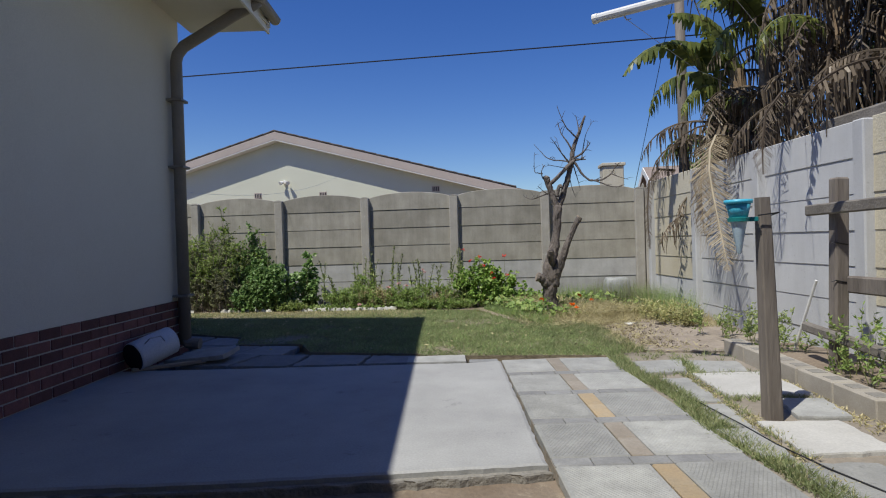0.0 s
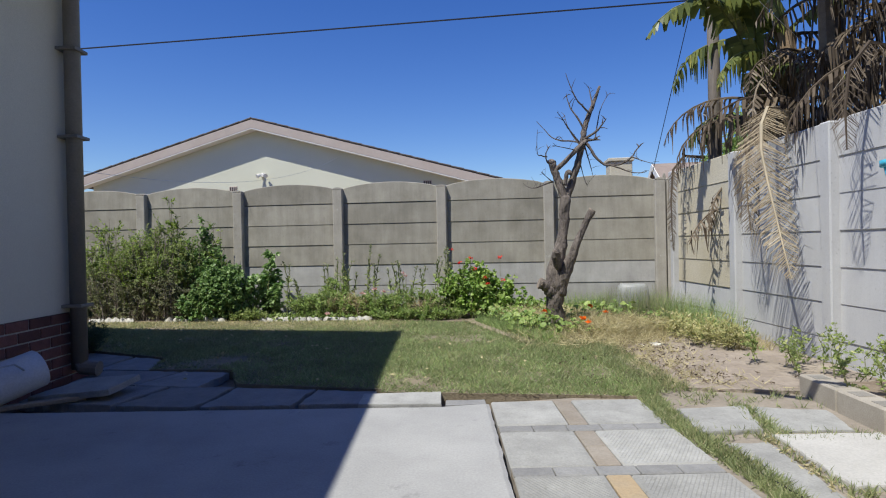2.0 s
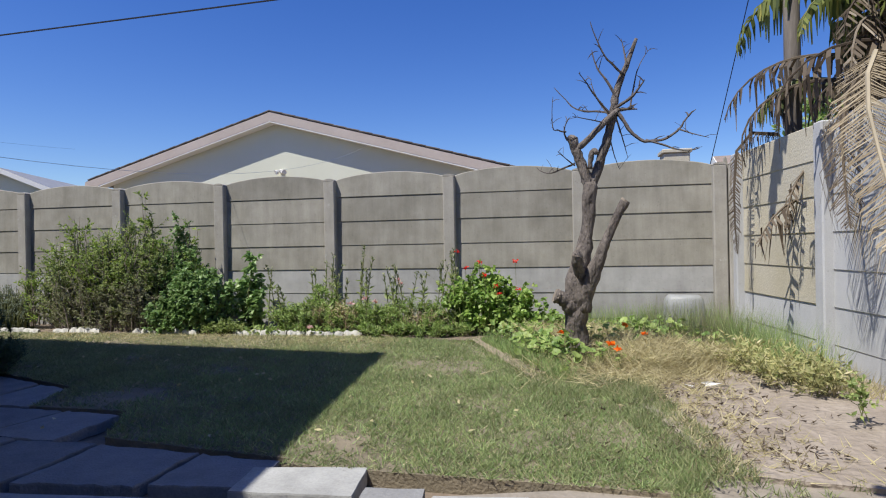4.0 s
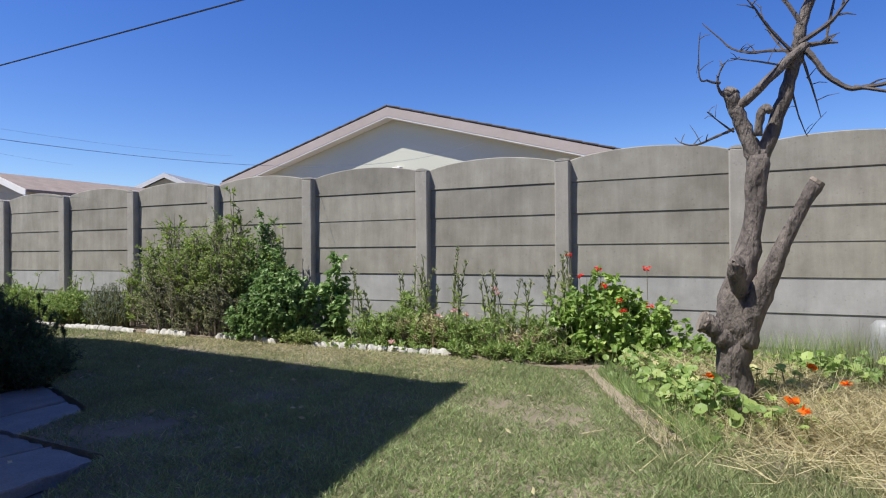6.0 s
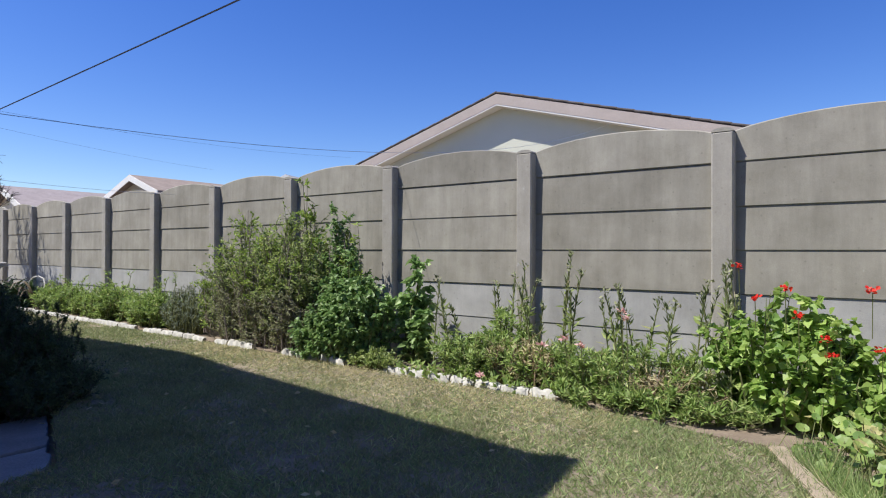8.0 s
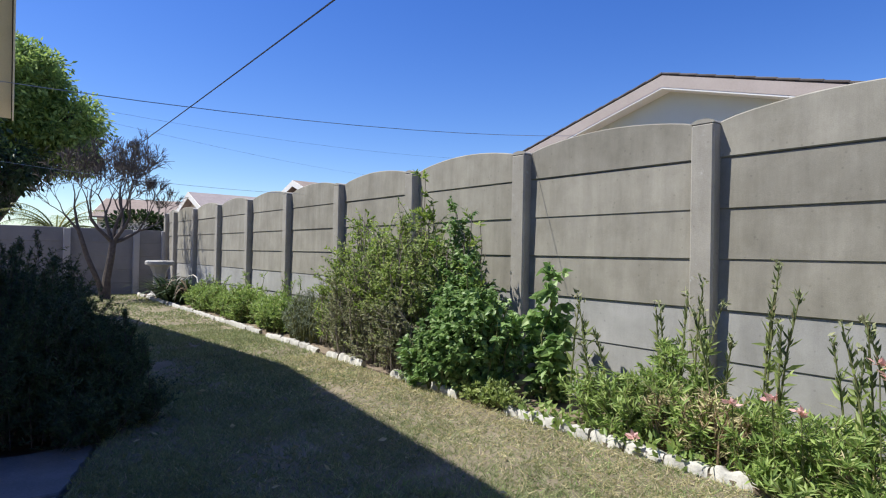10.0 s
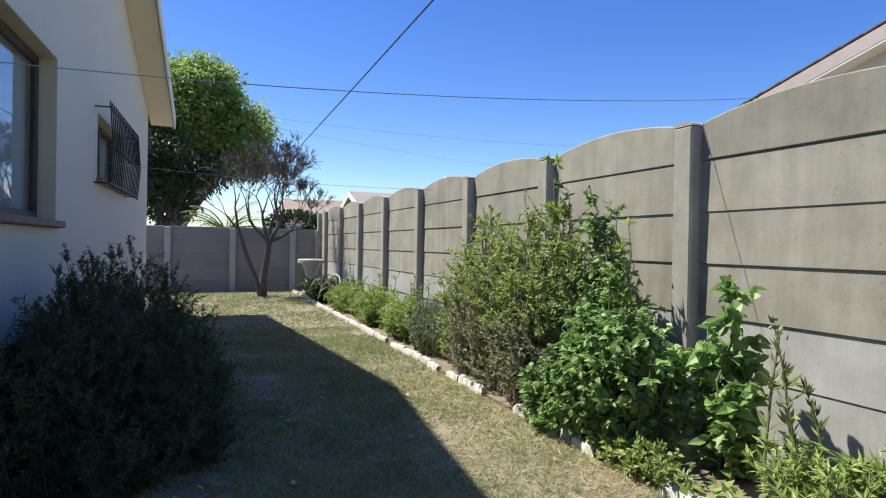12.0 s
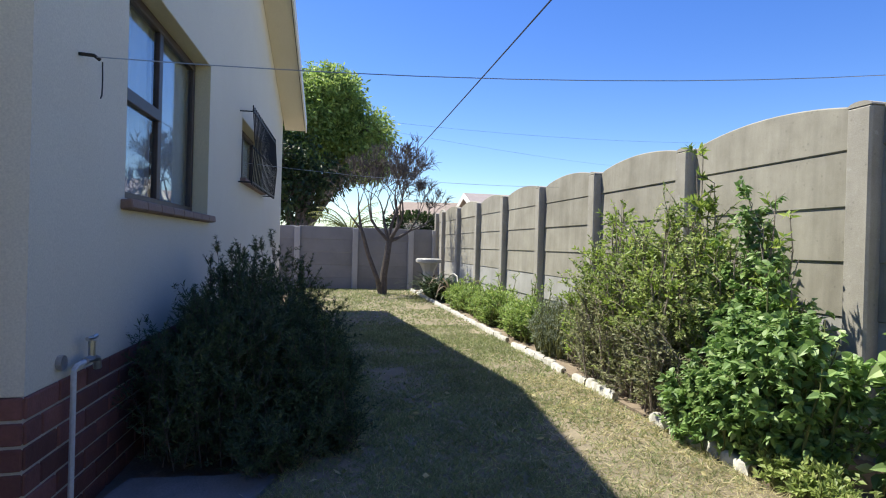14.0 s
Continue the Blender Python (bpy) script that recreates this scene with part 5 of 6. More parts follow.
na = thing("nasturtiums", "sprawling yellow-green nasturtiums with orange flowers round the tree", "plants")
P, D, S = [], [], Mesh()
for cx, cy, rx_, ry_, hh, nn in ((-0.16, 7.75, 0.24, 0.32, 0.3, 210), (-0.42, 8.3, 0.25, 0.4, 0.3, 190), (0.12, 8.25, 0.3, 0.25, 0.26, 110), (-0.62, 8.85, 0.35, 0.25, 0.26, 170), (0.55, 9.0, 0.42, 0.3, 0.3, 260), (0.32, 7.75, 0.22, 0.25, 0.16, 40), (1.05, 8.75, 0.35, 0.35, 0.22, 70)):
    for _ in range(nn):
        x, y = cx + float(RNG.normal()) * rx_ * 0.6, cy + float(RNG.normal()) * ry_ * 0.6
        if (x + 0.34) * 1.71 + (y - 7.12) * 0.71 < 0.1 or y > 9.6 or (abs(x + 0.06) < 0.14 and abs(y - 7.95) < 0.14):
            continue
        z = rnd(0.05, hh) * (0.75 + 0.5 * noise.noise(Vector((x * 3, y * 3, 0))))
        P.append((x, y, z))
        D.append((rnd(-0.9, 0.9), rnd(-1.1, 0.6), 1.0))
        S.tube([(x + rnd(-0.08, 0.08), y + rnd(-0.08, 0.08), 0.0), (x, y, z)], 0.0025, 3)
part("branchwork", S, M_STEM, na)
part("foliage", Mesh().leaves(P, D, 0.05, RNG.uniform(0.035, 0.075, len(P)), 0.2, "round"), L_NAST, na)
for x, y, z in ((-0.12, 8.0, 0.3), (-0.2, 7.75, 0.26), (0.18, 7.55, 0.2), (0.0, 8.1, 0.34), (0.22, 7.5, 0.17), (0.35, 8.3, 0.25), (0.5, 8.1, 0.2)):
    c = [(x + rnd(-0.012, 0.012), y + rnd(-0.012, 0.012), z) for _ in range(7)]
    part("flower", Mesh().leaves(c, [(rnd(-1, 1), rnd(-1, 0.2), rnd(0.1, 0.9)) for _ in c], 0.04, 0.04, 0.2, "oval"), L_ORANGE, na, "orange nasturtium flower")


def tufts(nm, label, n, region, length, width, material, lean=0.5, per=6):
    """Grass tufts over a region given by a point source."""
    P, D = [], []
    while len(P) < n * per:
        p = region()
        for _ in range(per):
            P.append((p[0] + rnd(-0.02, 0.02), p[1] + rnd(-0.02, 0.02), p[2] if len(p) > 2 else 0.0))
            D.append((rnd(-lean, lean), rnd(-lean, lean), 1.0))
    return single(nm, Mesh().leaves(P, D, length, width, 0.3, "blade"), material, label, "grass", kind="stuff")


tufts("dry_grass", "dry straw-coloured grass lying round the tree", 1000, lambda: (lambda a, b: (-0.75 + 1.5 * a + b * 0.7, 9.0 - 1.7 * a + b * 0.9))(rnd(0, 1), rnd(0, 1)), 0.13, 0.006, L_STRAW, 1.8)
tufts("dry_grass", "yellowed grass tufts by the sandy patch", 330, lambda: (rnd(0.75, 1.75), rnd(7.3, 9.2)) if rnd(0, 1) < 0.6 else (rnd(1.3, 1.8), rnd(6.9, 7.6)), 0.12, 0.006, L_STRAW, 0.9)
tufts("tall_grass", "tall grey-green grass at the foot of the wall", 260, lambda: (rnd(0.1, 1.55), rnd(9.25, 9.75)), 0.3, 0.007, L_GRASSGREEN, 0.35)
tufts("tall_grass", "wispy seeding grass in the corner", 160, lambda: (rnd(0.6, 1.6), rnd(8.6, 9.5)), 0.42, 0.004, L_SHRUBGREY, 0.4)
tufts("kerb_grass", "long green grass along the tan kerb", 420, lambda: (lambda a: (-1.0 + 0.74 * a + rnd(0.02, 0.16), 8.75 - 1.62 * a + rnd(0, 0.1)))(rnd(0, 1)), 0.13, 0.006, L_GRASSGREEN, 0.8)
tufts("joint_grass", "green grass growing between the paving slabs", 1900, lambda: (lambda v: (YARD @ Vector((0.95 + rnd(0, 0.13) + 0.03 * math.sin(v * 4), v, -0.015)))[:])(rnd(-3.6, 0.25)), 0.05, 0.006, L_GRASS, 1.6)
tufts("kerb_grass", "lawn grass creeping over the tan kerb", 260, lambda: (lambda a: (-1.03 + 0.72 * a + rnd(-0.09, 0.0), 8.82 - 1.7 * a))(rnd(0, 1)), 0.06, 0.006, L_GRASS, 1.2)
tufts("joint_grass", "grass tufts at the end of the slabs", 220, lambda: ((rnd(0.35, 1.25), rnd(5.12, 5.5), -0.015), (rnd(0.68, 0.8), rnd(4.6, 5.15), -0.015), (rnd(0.4, 1.25), rnd(4.5, 4.66), -0.015))[int(rnd(0, 3))], 0.05, 0.006, L_GRASS, 1.3)
tufts("joint_grass", "sparse grass in the slab joints", 120, lambda: ((rnd(0.63, 0.7), rnd(2.9, 4.6), -0.015), (rnd(0.7, 1.2), rnd(3.88, 3.96), -0.015))[int(rnd(0, 2))], 0.045, 0.006, L_GRASS, 1.0)
tufts("dry_litter", "dry leaves and litter between the slabs", 420, lambda: (rnd(1.18, 1.34), rnd(2.6, 4.4), -0.01) if rnd(0, 1) < 0.6 else (rnd(0.62, 0.71), rnd(2.6, 4.6), -0.01), 0.03, 0.011, L_STRAW, 2.5, 3)
for x, y, h in ((1.62, 5.75, 0.32), (1.55, 5.2, 0.28), (1.7, 4.2, 0.4), (1.75, 3.9, 0.42), (1.85, 3.6, 0.36), (1.5, 6.3, 0.22), (1.62, 3.4, 0.3)):
    bush("weed", "straggly green weed in the dry soil strip", "weed", L_BED if y < 4.5 else L_SHRUB, [((x, y, 0.02), h * 1.15, (0.34, 0.28), 9, 6, 0.11, 9, 0.034, 0.017)], M_STEM, "leaf", "weeds in the dry strip", 0.003)

tufts("edge_grass", "ragged grass where the lawn meets the bare sand", 700, lambda: (lambda a: (0.36 - 0.2 * a + rnd(-0.12, 0.22) - (0.4 * (a - 0.8) if a > 0.8 else 0), 5.45 + 1.65 * a + rnd(-0.08, 0.08)))(rnd(0, 1)), 0.055, 0.006, L_GRASS, 1.2)
tufts("edge_straw", "dry straw strewn over the bare sand", 900, lambda: (lambda a: (0.42 - 0.1 * a + abs(rnd(-0.5, 0.5)) * rnd(0, 1.6), 5.5 + 2.6 * a))(rnd(0, 1)), 0.08, 0.005, L_STRAW, 3.0, 3)
tufts("edge_straw", "dead straw lying over the nasturtium bed", 2300, lambda: (lambda a, b: (-0.7 + 1.1 * a + b, 8.9 - 1.6 * a + b * 0.6, rnd(0, 0.16)))(rnd(0, 1), rnd(0, 0.7)), 0.14, 0.005, L_STRAW, 3.0, 4)

bush("weed", "yellowing leafy weed clump on the bare sand", "weed", L_DRYWEED, [((1.35, 7.2, 0), 0.2, (0.34, 0.45), 46, 5, 0.12, 6, 0.06, 0.014), ((1.15, 7.8, 0), 0.2, (0.28, 0.3), 26, 5, 0.12, 6, 0.06, 0.014)], M_STEM, "leaf", "", 0.003)
tufts("tall_grass", "wispy seeding grass along the side wall", 260, lambda: (rnd(1.3, 1.68), rnd(7.3, 8.9)), 0.34, 0.004, L_GRASSGREEN, 0.4)
tufts("sand_litter", "dead leaves and twigs strewn on the sand", 420, lambda: (0.55 + 0.3 * float(RNG.normal()), rnd(5.6, 7.6), 0.012), 0.035, 0.012, L_DEADPALM, 4.0, 2)
tufts("edge_grass", "ragged grass round the end of the kerb", 700, lambda: (rnd(-0.42, 0.42), rnd(6.75, 7.35)), 0.06, 0.005, L_GRASS, 1.2)
tufts("edge_straw", "flattened straw beyond the nasturtiums", 800, lambda: (0.25 + 0.32 * float(RNG.normal()), 7.5 + 0.32 * float(RNG.normal()), rnd(0.0, 0.06)), 0.16, 0.005, L_STRAW, 4.0, 4)

# lawn
def inside(x, y, pts):
    r = False
    j = len(pts) - 1
    for i in range(len(pts)):
        if (pts[i][1] > y) != (pts[j][1] > y) and x < (pts[j][0] - pts[i][0]) * (y - pts[i][1]) / (pts[j][1] - pts[i][1]) + pts[i][0]:
            r = not r
        j = i
    return r


def lawn_points(n, x0, x1):
    q = []
    while len(q) < n:
        x, y = rnd(x0, x1), rnd(5.3, 9.14)
        dry = max(0.0, min(1.0, (y - 8.0) / 0.8)) * max(0.0, min(1.0, (-1.6 - x) / 1.2)) * max(0.0, min(1.0, (x + 8.5) / 2.0))
        if inside(x, y, LAWN) and rnd(0, 1) < (1 - 0.62 * dry) * ( 0.62 + 0.9 * noise.noise(Vector((x * 1.5, y * 1.5, 7.0))) + 0.3 * noise.noise(Vector((x * 6, y * 6, 2.0)))):
            q.append((x, y, 0.0))
    return q


for n, x0, x1, w in ((165000, -4.9, 0.45, 0.0042), (75000, -9.5, -4.9, 0.007), (22000, -15.7, -9.5, 0.012)):
    q = np.repeat(np.array(lawn_points(n // 3, x0, x1)), 3, 0)
    q[:, :2] += RNG.uniform(-0.012, 0.012, (len(q), 2))
    D = np.stack([RNG.uniform(-1, 1, len(q)), RNG.uniform(-1, 1, len(q)), RNG.uniform(0.2, 0.85, len(q))], 1)
    single("lawn_grass", Mesh().leaves(q, D, 0.034, w, 0.25, "blade"), L_GRASS, "short patchy lawn grass, green mixed with straw", "grass", kind="stuff")
q = [p for p in lawn_points(30000, -3.4, 0.45) if rnd(0, 1) < 0.25 + 0.25 * (p[0] + 3.4) + 0.5 * noise.noise(Vector((p[0] * 2.2, p[1] * 2.2, 5.0)))]
single("lawn_grass", Mesh().leaves(q, np.stack([RNG.uniform(-1, 1, len(q)), RNG.uniform(-1, 1, len(q)), RNG.uniform(0.25, 0.95, len(q))], 1), 0.045, 0.006, 0.25, "blade"), L_GRASSGREEN, "fresh green lawn grass among the dry", "grass", kind="stuff")
tufts("lawn_litter", "dead grass and litter on the dry lawn edge", 2600, lambda: (rnd(-6.5, -1.8), 9.08 - abs(float(RNG.normal())) * 0.42, 0.008), 0.05, 0.004, L_STRAW, 4.0, 3)
single("fallen_leaves", Mesh().leaves([(rnd(-6, 0.4), rnd(5.6, 9.0), 0.03) for _ in range(90)], [(rnd(-1, 1), rnd(-1, 1), rnd(-0.1, 0.3)) for _ in range(90)], 0.045, 0.022, 0.3, "leaf"), L_STRAW, "dry leaves scattered on the lawn", "leaves", kind="stuff")

# rosemary by the house
ro = thing("rosemary_bush", "dark green rosemary bush growing against the house", "shrub")
sm, lm = Mesh(), Mesh()
for c, h, s, n in (((-5.55, 6.64, 0), 0.84, (0.75, 0.46), 130), ((-6.4, 6.76, 0), 0.92, (0.7, 0.5), 100), ((-5.15, 6.54, 0), 0.68, (0.42, 0.4), 70), ((-5.6, 6.85, 0), 0.6, (0.76, 0.44), 150), ((-5.2, 6.9, -0.03), 0.3, (0.6, 0.42), 120), ((-6.1, 7.0, -0.03), 0.36, (0.7, 0.34), 110)):
    plant(c, h, s, n, 12, 0.15, 32, 0.03, 0.006, sm, lm, "leaf", 0.003, 0, 0.0, 0.45, 0.85)
plant((-6.0, 6.5, 0), 1.18, (0.6, 0.2), 16, 12, 0.08, 34, 0.024, 0.005, sm, lm, "leaf", 0.006, 0, 0.4, 1.6)
for c, h, sp, n in (((-5.5, 6.66, 0), 0.98, (0.62, 0.36), 42), ((-6.3, 6.7, 0), 1.05, (0.55, 0.4), 34), ((-5.3, 6.95, 0), 0.74, (0.5, 0.36), 34)):
    plant(c, h, sp, n, 16, 0.05, 20, 0.026, 0.005, sm, lm, "leaf", 0.004, 0, 0.45, 2.0, 0.8)
part("branchwork", sm, M_TWIG, ro)
part("foliage", lm, L_ROSEMARY, ro)
bush("shrub", "small yellow-green bush beyond the rosemary", "shrub", L_SHRUBLIGHT, [((-7.9, 6.95, 0), 0.6, (0.26, 0.24), 30, 6, 0.1, 14, 0.035, 0.018)])


# ---- trees ----
def limb(mesh, pts, r, n=9, wob=0.08, y=7.95, sub=5):
    """A limb through (x, z[, dy]) points, smoothed and knobbly."""
    v = [Vector((p[0], y + (p[2] if len(p) > 2 else 0), p[1])) for p in pts]
    out, rr = [], []
    for i in range(len(v) - 1):
        for k in range(sub):
            t = k / sub
            a, b = v[max(i - 1, 0)], v[min(i + 2, len(v) - 1)]
            p = v[i].lerp(v[i + 1], t) + ((v[i] - a) - (b - v[i + 1])) * 0.12 * math.sin(math.pi * t)
            out.append(p + Vector((rnd(-1, 1), rnd(-1, 1), 0)) * r[i] * 0.1)
            rr.append((r[i] + (r[i + 1] - r[i]) * t) * (1 + rnd(-0.08, 0.08)))
    out.append(v[-1])
    rr.append(r[-1])
    mesh.tube(out, rr, n, wob)
    return out


pt = thing("pruned_tree", "leafless pruned fruit tree with rough grey bark", "tree")
tr = Mesh()
limb(tr, [(-0.06, -0.05), (-0.075, 0.3), (-0.06, 0.55), (-0.04, 0.78), (0.035, 1.12), (0.06, 1.5)], [0.12, 0.092, 0.1, 0.078, 0.056, 0.056], 12)
limb(tr, [(-0.03, 0.42, -0.02), (0.04, 0.66, -0.05), (0.13, 0.88, -0.08), (0.22, 1.1, -0.1), (0.33, 1.32, -0.1)], [0.075, 0.07, 0.05, 0.036, 0.038], 10)
limb(tr, [(-0.07, 0.4, -0.02), (-0.15, 0.5, -0.06), (-0.23, 0.55, -0.08)], [0.08, 0.06, 0.068], 9)
limb(tr, [(-0.03, 0.72, -0.06), (-0.06, 0.84, -0.14), (-0.05, 0.9, -0.17)], [0.05, 0.045, 0.045], 8)
limb(tr, [(0.06, 1.45), (-0.01, 1.66), (-0.06, 1.8), (-0.075, 1.87)], [0.05, 0.042, 0.04, 0.047], 10)
limb(tr, [(0.06, 1.45), (0.13, 1.62, 0.02), (0.21, 1.86, 0.03), (0.26, 2.06, 0.02), (0.29, 2.24, 0.02), (0.37, 2.45, 0.04), (0.46, 2.68, 0.05)], [0.05, 0.04, 0.036, 0.034, 0.028, 0.022, 0.013], 10)
limb(tr, [(-0.04, 1.78), (0.05, 1.85, -0.03), (0.2, 2.0, -0.02), (0.3, 2.09, 0)], [0.028, 0.026, 0.025, 0.022], 8)
limb(tr, [(0.06, 1.6, -0.04), (0.08, 1.74, -0.06), (0.12, 1.72, -0.08)], [0.022, 0.024, 0.02], 7)
part("trunk", tr, M_BARK, pt, "rough grey bark", True)
part("cut_face", Mesh().tube([(0.325, 7.85, 1.315), (0.337, 7.848, 1.33)], [0.042, 0.038], 10), M_CUT, pt)
part("cut_face", Mesh().tube([(-0.225, 7.87, 0.548), (-0.245, 7.865, 0.556)], [0.066, 0.058], 10), M_CUT, pt)
tw = Mesh()


def twig(pts, r0=0.011, depth=2):
    out = limb(tw, pts, [r0 * (1 - 0.75 * i / (len(pts) - 1)) for i in range(len(pts))], 5, 0.15)
    if depth:
        for _ in range(4):
            p = out[int(rnd(len(out) * 0.3, len(out) - 1))]
            d = Vector((rnd(-1, 1), rnd(-0.8, 0.8), rnd(-0.4, 1))) * rnd(0.05, 0.13)
            tw.tube([p, p + d * 0.5 + Vector((0, 0, 0.008)), p + d], [r0 * 0.4, r0 * 0.3, 0.0015], 4)


twig([(0.26, 2.06), (0.12, 2.1, 0.06), (-0.02, 2.13, 0.1), (-0.12, 2.23, 0.14), (-0.22, 2.35, 0.16)])
twig([(0.25, 2.04), (0.12, 2.19, -0.05), (0.05, 2.29, -0.1), (-0.02, 2.38, -0.12)])
twig([(0.24, 1.97), (0.06, 2.0, -0.1), (-0.08, 2.02, -0.16)], 0.008)
twig([(-0.07, 1.83), (-0.12, 1.86, -0.03), (-0.14, 1.95, -0.05), (-0.1, 2.03, -0.06)], 0.012)
twig([(-0.13, 1.92, -0.05), (-0.2, 1.93, -0.1), (-0.24, 1.98, -0.12), (-0.23, 2.2, -0.13)], 0.008)
twig([(-0.06, 1.66), (-0.18, 1.62, 0.05), (-0.3, 1.6, 0.1), (-0.38, 1.66, 0.14)], 0.01)
twig([(-0.06, 1.64), (-0.14, 1.7, -0.06), (-0.2, 1.75, -0.1)], 0.007)
twig([(0.3, 2.06), (0.35, 1.97, -0.03), (0.43, 1.85, -0.06), (0.55, 1.8, -0.1), (0.7, 1.84, -0.12), (0.78, 1.93, -0.13), (0.82, 1.98, -0.14)], 0.02)
twig([(0.5, 1.81, -0.08), (0.62, 1.76, -0.14), (0.76, 1.7, -0.18), (0.88, 1.71, -0.2)], 0.011)
twig([(0.74, 1.88, -0.12), (0.84, 1.82, -0.2), (0.94, 1.78, -0.24)], 0.008)
twig([(0.28, 2.02), (0.33, 1.88, 0.06), (0.38, 1.7, 0.1)], 0.009)
twig([(0.28, 2.2), (0.2, 2.36, 0.02), (0.14, 2.46, 0.05), (0.1, 2.62, 0.07)], 0.014)
twig([(0.34, 2.38), (0.25, 2.46, -0.05), (0.16, 2.58, -0.08), (0.08, 2.8, -0.1)], 0.013)
twig([(0.27, 2.1), (0.38, 2.16, -0.04), (0.44, 2.22, -0.06), (0.5, 2.3, -0.08)], 0.018)
twig([(0.28, 2.08), (0.37, 2.1, 0.05), (0.46, 2.1, 0.08)], 0.02)
twig([(0.4, 2.1, 0.05), (0.44, 2.3, 0.1), (0.5, 2.5, 0.14), (0.6, 2.64, 0.2)], 0.008)
twig([(0.37, 2.45), (0.36, 2.58, 0.05), (0.34, 2.7, 0.08)], 0.01)
twig([(0.26, 2.0), (0.2, 2.12, 0.12), (0.12, 2.3, 0.2), (0.1, 2.42, 0.22)], 0.009)
twig([(0.22, 1.9), (0.27, 1.72, 0.08), (0.32, 1.6, 0.12)], 0.007)
part("twig_growth", tw, M_TWIG, pt)


def grow(mesh, p, d, ln, r, depth, tips, spread=0.55, up=0.12, seg=3):
    """Recursive forking branches."""
    pts, rr = [p], [r]
    for i in range(seg):
        d = (d + Vector((rnd(-1, 1), rnd(-1, 1), rnd(-0.5, 1))) * 0.22).normalized()
        p = p + d * ln / seg
        pts.append(p)
        rr.append(r * (1 - 0.35 * (i + 1) / seg))
    mesh.tube(pts, rr, 7 if depth > 2 else 4, 0.08)
    if depth == 0:
        tips.append((p, d))
        return
    for _ in range(3 if rnd(0, 1) < 0.45 else 2):
        nd = (d + Vector((rnd(-1, 1), rnd(-1, 1), rnd(-0.6, 1) + up)) * spread * 1.3).normalized()
        grow(mesh, p, nd, ln * rnd(0.62, 0.85), max(rr[-1] * 0.72, 0.007), depth - 1, tips, spread, up, seg)


bt = thing("bare_tree", "small bare tree with a dense crown of grey twigs", "tree")
bm_, tips = Mesh(), []
FORK = Vector((-14.36, 8.5, 1.12))
bm_.tube([(-14.36, 8.38, -0.05), (-14.38, 8.41, 0.4), (-14.34, 8.46, 0.8), FORK], [0.1, 0.075, 0.07, 0.066], 9, 0.1)
LEAN = Vector((-14.34, 7.92, 1.32))
bm_.tube([(-14.36, 8.36, -0.03), (-14.33, 8.27, 0.32), (-14.36, 8.06, 0.85), LEAN], [0.06, 0.05, 0.045, 0.04], 8, 0.08)
for dx, dy, dz, ln in ((0.1, 0.1, 1.0, 0.66), (-0.3, 0.75, 0.75, 0.62), (0.35, 0.45, 0.9, 0.6), (0.2, -0.6, 0.95, 0.6), (-0.4, -0.35, 0.9, 0.58), (0.0, 1.0, 0.45, 0.55)):
    grow(bm_, FORK.copy(), Vector((dx, dy, dz)).normalized(), ln, 0.042, 5, tips, 0.62, 0.1)
grow(bm_, LEAN.copy(), Vector((0.0, -0.15, 1.0)).normalized(), 0.5, 0.032, 4, tips, 0.6, 0.15)
grow(bm_, LEAN.copy(), Vector((0.1, -0.6, 0.8)).normalized(), 0.4, 0.026, 3, tips, 0.6, 0.15)
for p, d in tips:
    for _ in range(5):
        q = p + (d + Vector((rnd(-1, 1), rnd(-1, 1), rnd(-0.6, 1)))).normalized() * rnd(0.08, 0.2)
        bm_.tube([p, p.lerp(q, 0.5) + Vector((0, 0, 0.015)), q], [0.005, 0.004, 0.003], 3)
part("trunk", bm_, M_TWIG, bt)
P = [t[0] + Vector((rnd(-0.06, 0.06), rnd(-0.06, 0.06), rnd(-0.05, 0.05))) for t in tips[::2]]
tagged(part("bud_growth", Mesh().leaves(P, [(rnd(-1, 1), rnd(-1, 1), rnd(-1, 1)) for _ in P], 0.05, 0.02, 0.2, "leaf"), L_SHRUBGREY, bt), kind="stuff")


